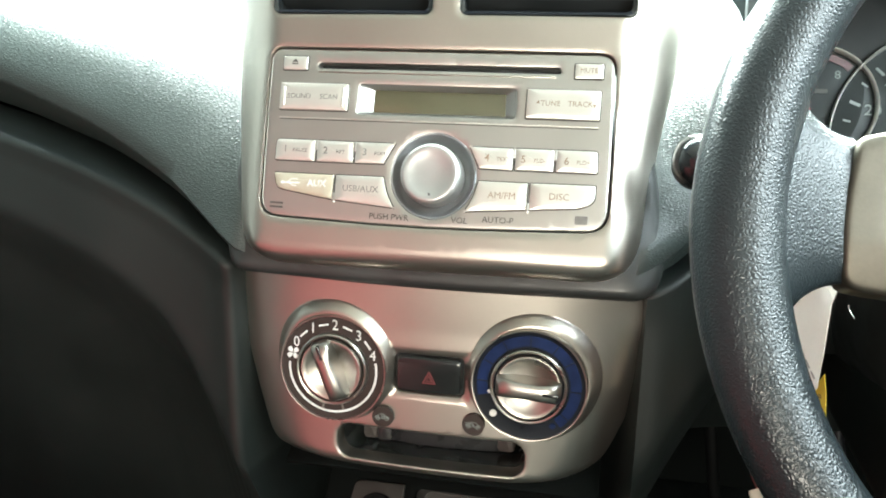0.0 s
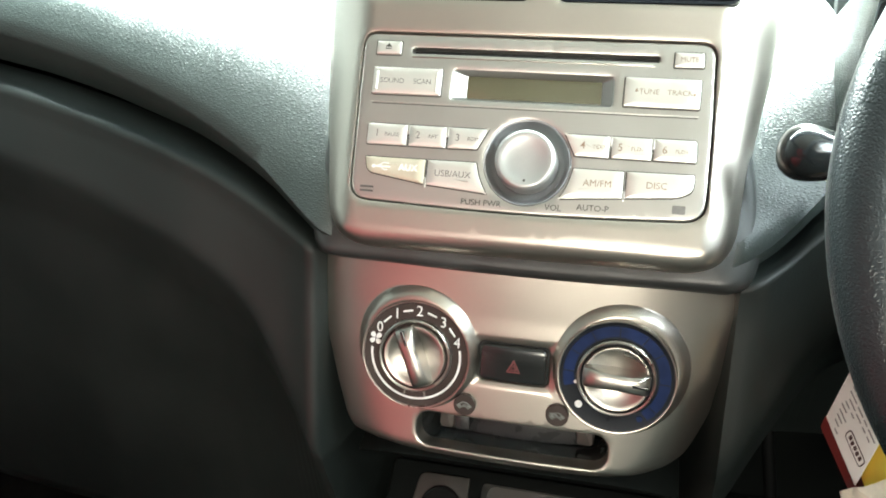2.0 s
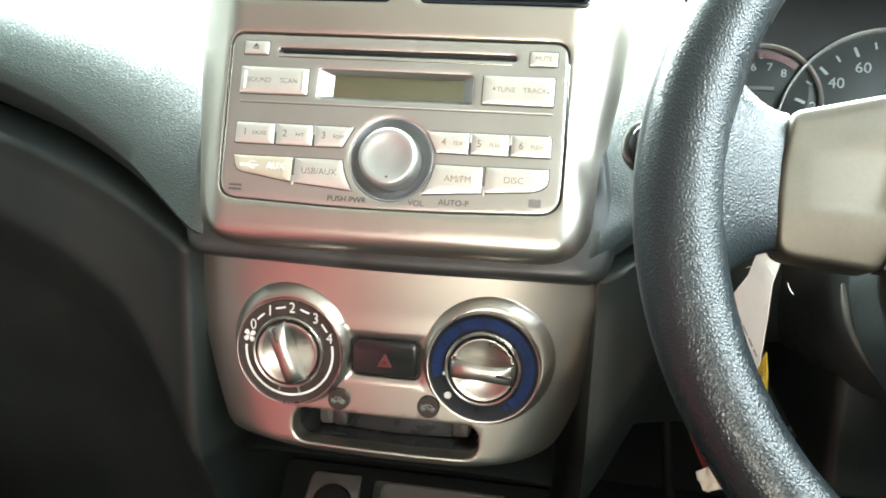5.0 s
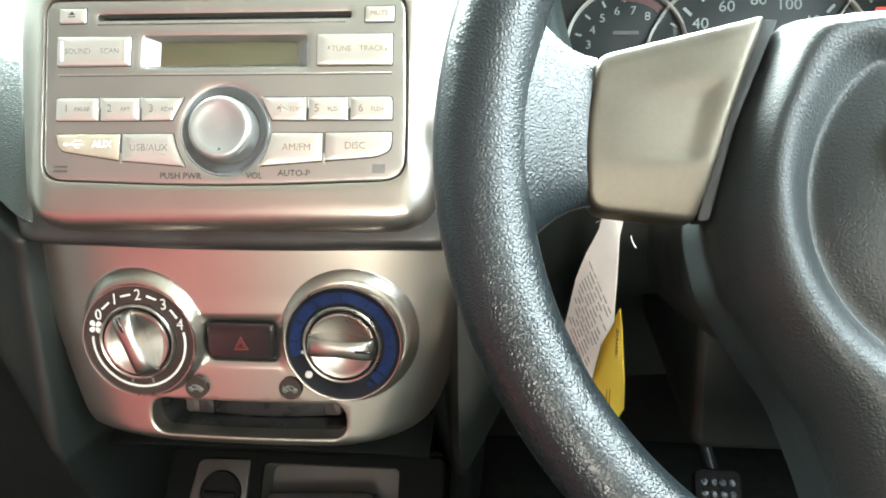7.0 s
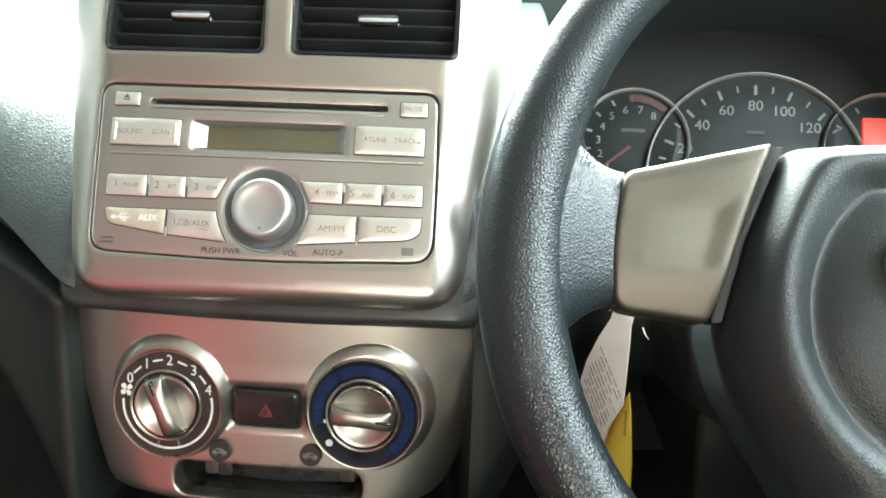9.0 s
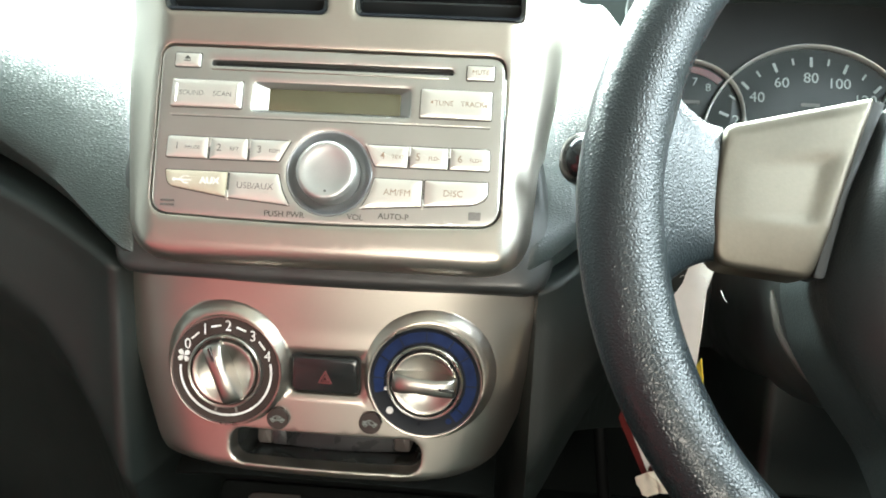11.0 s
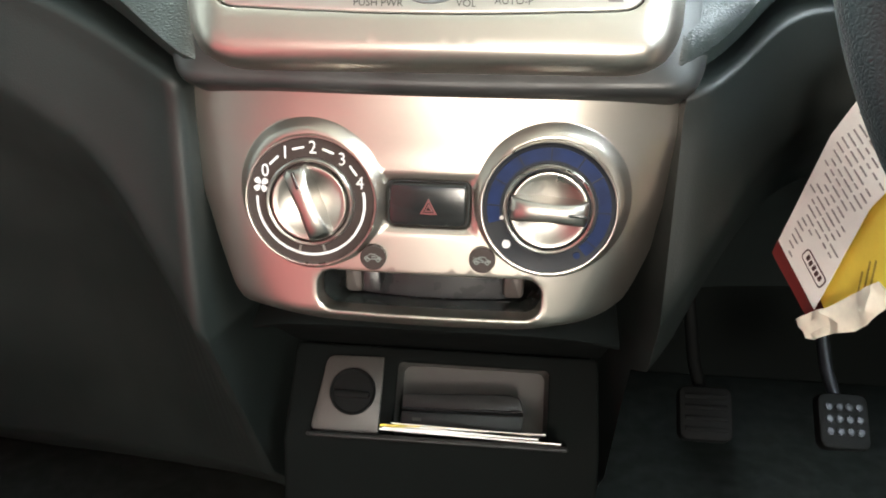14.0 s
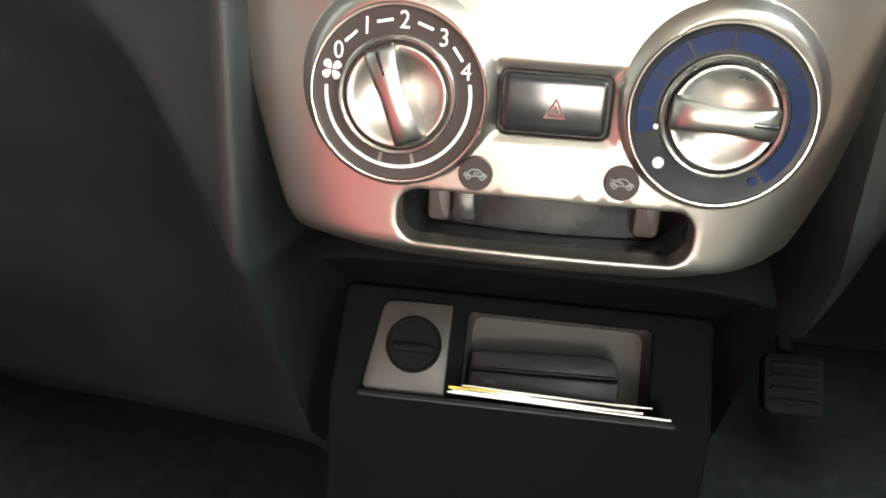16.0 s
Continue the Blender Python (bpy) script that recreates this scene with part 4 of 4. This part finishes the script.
part("box_lid", slab(rounded(mm((-24, -3.2), (57, -0.7), (54, 10.0), (46, 11.5), (-24, 8.0)), [0.0015, 0.0015, 0.006, 0.006, 0.003]), -0.0235, -0.0056, 0.0020), BOX, box_ob)
part("box_label", slab(rrect(-0.013, -0.0085, 0.006, 0.002, 0.0003, 2), -0.0041, -0.00385, 0), GREY_PLATE, box_ob)


def card(pts, w0, thick, mat, label, turn=0.0, lift=0.0):
    ob = thing("paper_card", label, "card", POCKET_AT @ pose(0, lift, 0, 0, 0, turn), "papers in the tray")
    bm = slab([(u * MM, w * MM) for u, w in pts], 0, thick, 0)
    bmesh.ops.transform(bm, verts=bm.verts, matrix=pose(0, w0, 0, 90, 0, 0))
    part("sheet", bm, mat, ob)


card([(-31, -3), (66, -3), (66, 21), (-31, 21)], -0.0156, 0.0011, PAPER, "white paper card lying in the tray", -0.4)
card([(-33, -6), (80, -6), (80, 21), (-33, 21)], -0.0168, 0.0009, PAPER, "long white card at the bottom of the tray", -0.9)
card([(-28, -4), (58, -4), (58, 21), (-28, 21)], -0.0146, 0.0007, PAPER, "white paper card lying in the tray", -1.6)
card([(-30, -2), (70, -2), (70, 21), (-30, 21)], -0.0138, 0.0006, PAPER, "thin white slip of paper in the tray", 0.5)
card([(-26, -5), (62, -5), (62, 21), (-26, 21)], -0.0128, 0.0006, CREAM, "cream slip of paper on the stack in the tray", -0.9)
card([(-33, -1), (-8, -1), (-8, 21), (-33, 21)], -0.0134, 0.0012, YELLOW, "yellow card edge under the black box", 0.6)

# ---- steering wheel ----
wheel = thing("steering_wheel", "black grained steering wheel with a silver spoke cover", "steering wheel", WHEEL_AT)


def rim():
    rows, big = [], 0.1592
    for i in range(160):
        a = 2 * math.pi * i / 160
        deg = (math.degrees(a) + 180) % 360 - 180
        off = min(abs(abs(deg) - 180), abs(deg))
        swell = 0.0016 * max(0.0, 1 - off / 35)
        row = []
        for k in range(24):
            b = 2 * math.pi * k / 24
            rr = 0.0148 + swell
            row.append(((big + rr * math.cos(b)) * math.cos(a), (big + rr * math.cos(b)) * math.sin(a), 0.0105 + 0.0132 * math.sin(b)))
        rows.append(row)
    rows.append(rows[0])
    bm = loft(rows, True)
    bmesh.ops.remove_doubles(bm, verts=bm.verts, dist=1e-6)
    return bm


def gusset(side):
    """The leather web that joins the rim to a spoke, with hollow corners."""
    rows = []
    for i in range(15):
        t = i / 14
        x = 0.152 - 0.032 * t
        flare = 0.027 * (1 - t) ** 2.0
        mid = -0.004 + 0.0135 * (1 - t) ** 1.4
        top, low = 0.0345 - 0.002 * t + flare, -0.0200 - flare
        h = 0.012 - 0.004 * t
        ring = []
        for k in range(28):
            b = 2 * math.pi * k / 28
            c, s = math.cos(b), math.sin(b)
            yy = (top + low) / 2 + (top - low) / 2 * math.copysign(abs(c) ** 0.55, c)
            ring.append((side * x, yy, mid + h * math.copysign(abs(s) ** 0.75, s)))
        rows.append(ring)
    return loft(rows, True)


part("rim", rim(), LEATHER, wheel, "black rim with pebbled leather grain", 70)
for side in (-1, 1):
    part("rim_web", gusset(side), LEATHER, wheel, sharp=70)
    outline = [(-123.0, -22.0), (-86.4, -25.5), (-77.6, 6), (-64.8, 45.0), (-120.0, 31.5), (-124.3, 5)]
    pts = mm(*[(-side * u, v) for u, v in outline])
    loop = rounded(pts, [0.007, 0.004, 0.03, 0.002, 0.004, 0.02], 5)
    flip = -side

    def cover_height(u, v):
        u = u * flip / MM
        v = v / MM
        ridge = 26.0 + (u + 120) * 0.245
        h = 6.0 - 0.22 * max(0.0, v - ridge) - 0.012 * max(0.0, v - ridge) ** 2 - 0.16 * max(0.0, -5.5 - v) - 0.006 * max(0.0, -9 - v) ** 2
        # a wedge-shaped hollow that deepens towards the hub and ends in a slanting facet
        stop = -87.5 + 0.30 * (v - 8)
        deep = 1.1 * min(1.0, max(0.0, (u + 113) / 26)) * min(1.0, max(0.0, (stop + 6.5 - u) / 6.5))
        deep *= min(1.0, max(0.0, (19.0 + (u + 110) * 0.13 - v) / 4.0)) * min(1.0, max(0.0, (v + 5.5) / 2.5))
        h -= deep + 0.10 * max(0.0, u + 82 - v * 0.33)
        return h * MM
    part("spoke_cover", sheet(loop, [], cover_height, 0.0017, 0.0022, 0.001, 0.016, 0.01), SPOKE, wheel, "worn champagne silver spoke cover", 60)
    gap = rounded(mm(*[(flip * u, v) for u, v in [(-87, -25), (-83.0, -25), (-74.5, 7), (-60.5, 43.5), (-66, 43.5), (-79, 5)]]), 0.001, 2)
    part("spoke_gap", slab(gap if area_of(gap) > 0 else gap[::-1], -0.010, 0.0030, 0.0004), BLACK, wheel)


HUB_LINE = [(0, 47.5), (-37, 45.8), (-60.5, 43.0), (-74.8, 7), (-83.2, -25), (-78, -50), (-65, -72), (-52, -90), (-44, -110), (-38, -128), (-34, -150), (0, -152)]


def reach(loop, a):
    """How far the closed loop lies from the hub's middle in the direction a."""
    best, c, d = 0.0, math.cos(a), math.sin(a)
    for (x0, y0), (x1, y1) in zip(loop, loop[1:] + loop[:1]):
        ex, ey = x1 - x0, y1 - y0
        det = c * ey - d * ex
        if abs(det) > 1e-12:
            far, along_edge = (x0 * ey - y0 * ex) / det, (x0 * d - y0 * c) / det
            if far > 0 and -1e-6 <= along_edge <= 1 + 1e-6:
                best = max(best, far)
    return best


def hub():
    """The airbag cover: a domed pad inside a raised shoulder, drawn out below into the lower spoke."""
    mid_v = -0.014
    left = [(u * MM, v * MM - mid_v) for u, v in HUB_LINE]
    edge_loop = rounded(left + [(-u, v) for u, v in left[-2:0:-1]], 0.006, 4)
    outer, ridge, seam = [], [], []
    for i in range(144):
        a = 2 * math.pi * (i + 0.5) / 144
        c, d = math.cos(a), math.sin(a)
        r = reach(edge_loop, a)
        q = min(1 / math.hypot(c / 0.066, d / 0.073), r * 0.86)
        outer.append((r * c, r * d + mid_v))
        ridge.append((q * c, q * d + mid_v))
        k = min(1 / math.hypot(c / 0.0545, d / 0.0555), q * 0.86)
        seam.append((k * c, k * d - 0.019 + 0.3 * max(0.0, d) * 0.004))
    rows = []
    for a, b, f, w in ((outer, outer, 0, -0.045), (outer, outer, 0, -0.004), (outer, ridge, 0.03, 0.0005), (outer, ridge, 0.12, 0.0040), (outer, ridge, 0.30, 0.0095), (outer, ridge, 0.52, 0.0140),
                       (outer, ridge, 0.75, 0.0176), (outer, ridge, 0.92, 0.0193), (ridge, seam, 0.04, 0.0197), (ridge, seam, 0.25, 0.0195), (ridge, seam, 0.5, 0.0180), (ridge, seam, 0.75, 0.0155), (ridge, seam, 0.93, 0.0137)):
        rows.append([(p[0] * (1 - f) + q[0] * f, p[1] * (1 - f) + q[1] * f, w) for p, q in zip(a, b)])
    for k, w in ((1.0, 0.0133), (0.965, 0.0138), (0.92, 0.0150), (0.84, 0.0174), (0.65, 0.0204), (0.4, 0.0218), (0.03, 0.0225)):
        rows.append([(p[0] * k, (p[1] + 0.019) * k - 0.019, w) for p in seam])
    return loft(rows, True)


part("airbag_cover", hub(), HUB, wheel, "dark grey airbag cover with a sunken seam", 70)
bm = bmesh.new()
out_e = [(0.0 + 0.0330 * math.cos(2 * math.pi * i / 48), -0.004 + 0.0235 * math.sin(2 * math.pi * i / 48)) for i in range(48)]
rows = []
for f, w in ((1.0, 0.019), (1.0, 0.0255), (0.95, 0.0267), (0.89, 0.0265), (0.86, 0.024)):
    rows.append([(x * f, (y + 0.004) * f - 0.004, w) for x, y in out_e])
emblem = part("emblem", loft(rows, True, bm), BRIGHT, wheel, "oval bright chrome emblem", 60)
part("emblem_field", slab([(x * 0.87, (y + 0.004) * 0.87 - 0.004) for x, y in out_e], 0.019, 0.0238, 0), HUB, emblem)
bar = slab(rounded([(-0.020, 0.003), (0.020, 0.003), (0.014, 0.007), (-0.014, 0.007)], 0.001), 0.0232, 0.0252, 0.0006)
part("emblem_bar", bar, BRIGHT, emblem)

# ---- steering column and stalk ----
column = thing("steering_column", "dark plastic steering column shroud behind the wheel", "steering column")


def shroud():
    rows = []
    for y, cz, hx, hz in ((0.380, 0.522, 0.050, 0.044), (0.386, 0.522, 0.062, 0.056), (0.402, 0.519, 0.070, 0.066), (0.46, 0.507, 0.074, 0.072), (0.52, 0.495, 0.074, 0.074), (0.60, 0.48, 0.074, 0.074)):
        ring = []
        for k in range(36):
            a = 2 * math.pi * k / 36
            c, s = math.cos(a), math.sin(a)
            ring.append((0.301 + hx * math.copysign(abs(c) ** 0.7, c), y, cz + hz * math.copysign(abs(s) ** 0.7, s)))
        rows.append(ring)
    return loft(rows, True)


part("shroud", shroud(), BAND, column, sharp=70)
bm = slab(rounded([(0.244, 0.388), (0.40, 0.388), (0.40, 0.545), (0.262, 0.548), (0.246, 0.535), (0.242, 0.49)], 0.010), 0, 0.175, 0.005)
bmesh.ops.transform(bm, verts=bm.verts, matrix=pose(0, 0.615, 0, 90, 0, 0))
part("knee_cover", bm, DASH, column, sharp=60)
# the highlight on the rounded shroud edge, built as a lighter grey strip
part("shroud_highlight", sweep([(0.2290, 0.415, 0.512), (0.2305, 0.412, 0.505), (0.2330, 0.408, 0.497), (0.2370, 0.402, 0.488), (0.2425, 0.396, 0.479), (0.2490, 0.391, 0.471)], [0.0010, 0.0030, 0.0042, 0.0042, 0.0030, 0.0006], 14, squash=0.7), EDGE_GLINT, column, "pale strip standing for the highlight on the shroud edge", 70)
part("column_tube", lathe([(0.040, -0.10), (0.044, 0.0), (0.044, 0.02)], 32), BLACK, column).matrix_local = plane_at(0.301, 0.375, 0.545, 24)
stalk = thing("indicator_stalk", "glossy black indicator stalk with a rounded end", "stalk")
part("arm", sweep([(0.150, 0.452, 0.563), (0.18, 0.452, 0.556), (0.215, 0.455, 0.545), (0.25, 0.46, 0.535)], [0.0075, 0.0070, 0.0075, 0.009]), BLACK, stalk)
ball = [(0.1268, 0.0012), (0.1274, 0.0055), (0.1295, 0.0095), (0.1330, 0.0125), (0.1370, 0.0138), (0.1420, 0.0138), (0.1480, 0.0125), (0.1540, 0.0105)]
part("grip", sweep([(x, 0.4515, 0.5665 - (x - 0.127) * 0.10) for x, _ in ball], [r for _, r in ball], 24), GLOSS, stalk, sharp=70)
part("ring_mark", sweep([(0.1515, 0.4512, 0.5645), (0.1535, 0.4512, 0.5643), (0.158, 0.4512, 0.5638)], [0.0122, 0.0124, 0.0110], 24), PAPER, stalk, sharp=70)

# ---- instrument cluster ----
cluster = thing("instrument_cluster", "instrument cluster with round gauges under a dark hood", "instrument cluster", CLUSTER_AT)
part("gauge_board", slab(rrect(0.002, 0.0, 0.250, 0.175, 0.03), -0.012, -0.004, 0.001), BLACK, cluster)


def hood():
    rows = []
    for w, k in ((-0.02, 1.0), (0.02, 1.0), (0.07, 1.01), (0.112, 1.02), (0.118, 1.035), (0.114, 1.055), (0.05, 1.075), (-0.03, 1.10)):
        row = []
        for i in range(41):
            a = radians(-4 + 188 * i / 40)
            row.append((0.129 * k * math.copysign(abs(math.cos(a)) ** 0.6, math.cos(a)), -0.045 + 0.108 * k * math.copysign(abs(math.sin(a)) ** 0.75, math.sin(a)), w + 0.25 * (0.03 if w > 0.06 else 0) * math.sin(a)))
        rows.append(row)
    return loft(rows)


part("hood", hood(), PAD, cluster, "dark grained hood over the gauges", 60)


def gauge(name, cx, cy, r, figures, ticks, label):
    u, v = cx * MM, cy * MM
    ob = part(name, lathe([(r, -0.006), (r, 0.000), (r * 0.97, 0.0006), (r * 0.3, 0.0002), (0.0004, 0.0002)], 72, u, v), GAUGE, cluster, label)
    part("gauge_ring", lathe([(r + 0.0004, -0.004), (r + 0.0010, 0.004), (r + 0.0006, 0.0050), (r - 0.0004, 0.0045), (r - 0.0008, 0.0)], 96, u, v, caps=False), BUTTON, ob, sharp=70)
    for text, a, rr, size in figures:
        lettering(text, size, u + rr * math.cos(radians(a)), v + rr * math.sin(radians(a)), 0.0009, GAUGE_PRINT, ob, "figure", wide=1.05)
    for a, r0, r1, half in ticks:
        c, s = math.cos(radians(a)), math.sin(radians(a))
        part("tick", slab([(u + x * c - y * s, v + x * s + y * c) for x, y in ((r0, -half), (r1, -half), (r1, half), (r0, half))], 0, 0.0010, 0), GAUGE_PRINT, ob)
    return ob


speeds = [("20", 158), ("40", 135), ("60", 113), ("80", 90.5), ("100", 69), ("120", 46), ("140", 23)]
spd = gauge("speedometer", 0, -41.5, 0.0715, [(s, a, 0.0500, 0.0098) for s, a in speeds],
            [(a, 0.058, 0.0645, 0.0009) for _, a in speeds] + [(a + 11, 0.060, 0.0645, 0.0006) for _, a in speeds], "large round speedometer with pale figures")
part("unit_mark", slab(rrect(-0.0005, -0.0098, 0.012, 0.0022, 0.0004, 2), 0, 0.001, 0), INK, spd)
tac = gauge("rev_counter", -81.0, -20.0, 0.0365, [(s, a, 0.0232, 0.0075) for s, a in (("1", 225), ("2", 201), ("3", 177), ("4", 153), ("5", 129), ("6", 104), ("7", 79), ("8", 55))],
            [(a, 0.0285, 0.0325, 0.0007) for a in (213, 189, 165, 141, 117, 92)], "small round rev counter with a red needle")
part("red_zone", arc_bar(-0.081, -0.020, 0.0290, 0.0335, 48, 96, 0, 0.001), DIM_RED, tac)
part("needle", slab([(-0.1015, -0.0372), (-0.1005, -0.0382), (-0.0825, -0.0235), (-0.0840, -0.0222)], 0.002, 0.003, 0), RED, tac)
part("display_mark", slab(rrect(-0.081, -0.0112, 0.016, 0.0024, 0.0006, 2), 0, 0.001, 0), INK, tac)
fuel = gauge("side_gauge", 81.5, -20.0, 0.0385, [], [(a, 0.030, 0.034, 0.0007) for a in (150, 120, 60)], "small round gauge with an emissive red panel")
part("red_panel", slab(rrect(0.0885, -0.0070, 0.040, 0.0190, 0.001), 0, 0.0025, 0.0005), RED_GLOW, fuel, "small emissive red panel")


# ---- paper tag hanging beside the column ----
# its face stands upright and is turned, so that its far edge comes nearer to the seat
TAG_AT = Matrix(((0.364, 0, -0.9315, 0.187), (-0.9315, 0, -0.364, 0.455), (0, 1, 0, 0), (0, 0, 0, 1)))
tag = thing("paper_tag", "white and yellow paper warranty tag hanging crumpled below the wheel", "tag", TAG_AT)


def leaf(pts, w, thick=0.0005, bend=0.0, wave=0.0, seed=0, hollow=0.0):
    """A hanging sheet with the outline pts, bent and waved a little."""
    loop = resample(mm(*pts), 0.004)
    loop = loop if area_of(loop) > 0 else loop[::-1]
    mid = np.mean(loop, 0)

    def depth_at(x, z):
        d = bend * (x - mid[0]) + hollow * (x - mid[0]) ** 2 * 20
        return d + wave * noise.noise(Vector((x * 95, z * 95, seed)))
    from mathutils.geometry import delaunay_2d_cdt
    g = np.stack(np.meshgrid(np.arange(-0.04, 0.06, 0.0035), np.arange(0.36, 0.53, 0.0035)), -1).reshape(-1, 2)
    g = g[within_loop(g, loop) & (far_from(g, loop) > 0.0015)]
    n = len(loop)
    verts, _, faces, *_ = delaunay_2d_cdt([Vector(p) for p in loop] + [Vector(p) for p in g], [(i, (i + 1) % n) for i in range(n)], [], 1, 1e-7)
    bm = bmesh.new()
    a = [bm.verts.new((v.x, v.y, w + thick + depth_at(v.x, v.y))) for v in verts]
    b = [bm.verts.new((v.x, v.y, w + depth_at(v.x, v.y))) for v in verts]
    for f in faces:
        bm.faces.new([a[i] for i in f])
        bm.faces.new([b[i] for i in f][::-1])
    for e in [e for e in bm.edges if len(e.link_faces) == 1 and e.verts[0] in a]:
        i, j = a.index(e.verts[0]), a.index(e.verts[1])
        bm.faces.new((a[i], a[j], b[j], b[i]))
    return bm


WHITE_LEAF = [(-28, 416), (4, 393), (24, 449), (36, 466), (37, 490), (37, 508), (41, 520), (43, 534), (27, 535), (22, 519), (17, 506), (5, 491), (-6, 474)]
white = part("white_leaf", leaf(WHITE_LEAF, 0.0), PAPER, tag, "white printed leaf")
part("red_band", leaf([(-28.2, 416.5), (-30.5, 409), (-28, 406.5), (0.5, 385.5), (4.2, 392.7)], -0.0045, 0.0045, -0.05), REDCARD, tag, "dark red printed edge of the folded tag")
yellow = part("yellow_leaf", leaf([(2, 398), (9, 392), (36, 412), (44, 424), (43, 440), (38, 464), (35, 472), (20, 449)], -0.0035), YELLOW, tag, "yellow printed leaf")
part("crumpled_end", leaf([(-4, 384.5), (-1.5, 381.5), (1.5, 380.5), (3, 377.5), (8, 379), (19, 388), (30, 394), (37, 401), (43.5, 411), (44, 418), (39, 422), (26, 411), (13, 398), (4, 392)], 0.0012, 0.0007, 0.0, 0.0038, 5), CREAM, tag, "torn and crumpled lower end", 20)
along, across = Vector((0.812, -0.584)), Vector((0.584, 0.812))
corner = Vector((-0.028, 0.416))
edge_loop = mm(*WHITE_LEAF)
rnd = random.Random(11)
bars = []
for row in range(22):
    off, s = 0.0035 + row * 0.0036, -0.03
    while s < 0.075:
        long = rnd.uniform(0.0030, 0.0085)
        ends = np.array([corner + across * off + along * (s + e * long) + across * f for e in (-0.2, 1.2) for f in (-0.001, 0.001)])
        mid = ends.mean(0) - np.array((-0.0009, 0.412))
        stamp = abs(mid @ np.array(along)) < 0.014 and abs(mid @ np.array(across)) < 0.0065
        gap = (row < 4 and s > 0.010) or (row in (5, 11) and s > 0.012)
        if within_loop(ends, edge_loop).all() and not stamp and not gap:
            bars.append((off, s, long))
        s += long + rnd.uniform(0.0010, 0.0022)
turned = Matrix(((along.x, across.x, 0, corner.x), (along.y, across.y, 0, corner.y), (0, 0, 1, 0), (0, 0, 0, 1)))
for off, s, long in bars:
    bm = slab(rrect(s + long / 2, off, long, 0.0010, 0.0002, 1), 0.0004, 0.00062, 0)
    bmesh.ops.transform(bm, verts=bm.verts, matrix=turned)
    part("print_bar", bm, TAG_INK, white)
stamped = Matrix(((along.x, across.x, 0, -0.0009), (along.y, across.y, 0, 0.412), (0, 0, 1, 0), (0, 0, 0, 1)))
bm = ring_of(rrect(0, 0, 0.0190, 0.0072, 0.0022), rrect(0, 0, 0.0176, 0.0058, 0.0016), 0.0004, 0.00065)
bmesh.ops.transform(bm, verts=bm.verts, matrix=stamped)
part("stamp_outline", bm, STAMP_INK, white, "rounded dark stamp outline")
for k in range(5):
    bm = slab(rrect(-0.0058 + k * 0.0029, 0.0002 * (-1) ** k, 0.0021, 0.0030, 0.0005, 2), 0.0004, 0.00065, 0)
    bmesh.ops.transform(bm, verts=bm.verts, matrix=stamped)
    part("stamp_bar", bm, STAMP_INK, white)
word = lettering("GARANSI :", 0.0033, 0, 0, 0, INK, yellow)
word.data.transform(pose(0.0342, 0.454, -0.0029, 0, 0, -90))
for k, (z, long) in enumerate(((0.413, 0.010), (0.416, 0.016), (0.419, 0.013))):
    part("print_bar", slab(rrect(0.024 + 0.003 * k, z + 0.002, 0.0009, long, 0.0002, 1), -0.0031, -0.0028, 0), GOLD_INK, yellow)
rnd = random.Random(4)
for start, way in (((0.033, 0.515, 0.001), (1, 0.1, 0)), ((0.030, 0.517, 0.001), (0.6, 0.8, 0.2)), ((0.022, 0.511, 0.001), (-1, 0.4, 0)), ((0.049, 0.512, 0.001), (0.5, -0.9, 0))):
    way, pts = Vector(way), [Vector(start)]
    for k in range(4):
        way = way.normalized() + Vector((rnd.uniform(-0.45, 0.45), rnd.uniform(-0.45, 0.35), rnd.uniform(-0.2, 0.2)))
        pts.append(pts[-1] + way.normalized() * 0.0017)
    part("thread", sweep(pts, [0.00014] * len(pts), 5), PAPER, tag)


# ---- pedals ----
def pedal(name, x, y, z, wide, high, label, studs):
    ob = thing(name, label, "pedal", plane_at(x, y, z, 40), "pedals")
    pad = part("pad", slab(rrect(0, 0, wide, high, 0.008), -0.010, 0.003, 0.003), RUBBER, ob, "ribbed rubber pad")
    if studs:
        for i in range(4):
            for j in range(3):
                part("stud", lathe([(0.0034, 0.002), (0.0030, 0.0050), (0.0004, 0.0054)], 12, (i - 1.5) * wide * 0.2, 0.012 - j * 0.011), STUD, pad)
    else:
        for j in range(4):
            part("rib", slab(rrect(0, (j - 1.5) * high * 0.2, wide * 0.8, 0.004, 0.001, 2), 0.002, 0.0048, 0.0008), RUBBER, pad)
    part("arm", sweep([(0, 0.01, -0.008), (-0.006, 0.05, -0.014), (-0.010, 0.11, -0.010), (-0.012, 0.20, 0.02)], [0.006, 0.006, 0.006, 0.007], 10), STUD if studs else RUBBER, ob)


pedal("brake_pedal", 0.346, 0.745, 0.155, 0.044, 0.050, "black rubber brake pedal with bright studs on a steel arm", True)
pedal("clutch_pedal", 0.226, 0.748, 0.152, 0.048, 0.050, "black rubber clutch pedal with low ribs", False)

# ---- front seat ----
# unseen seat, added for the red reflection at the climate panel's left
seat = thing("front_seat", "dark red fabric front seat facing the dashboard", "seat")
part("seat_cushion", slab(rrect(-0.40, -0.12, 0.48, 0.52, 0.06), 0.0, 0.34, 0.05, dome=0.02), SEAT, seat)
bm = slab(rrect(0, 0, 0.46, 0.66, 0.09), -0.06, 0.06, 0.05, dome=0.015)
bmesh.ops.transform(bm, verts=bm.verts, matrix=plane_at(-0.40, -0.48, 0.62, 22))
part("backrest", bm, SEAT, seat)
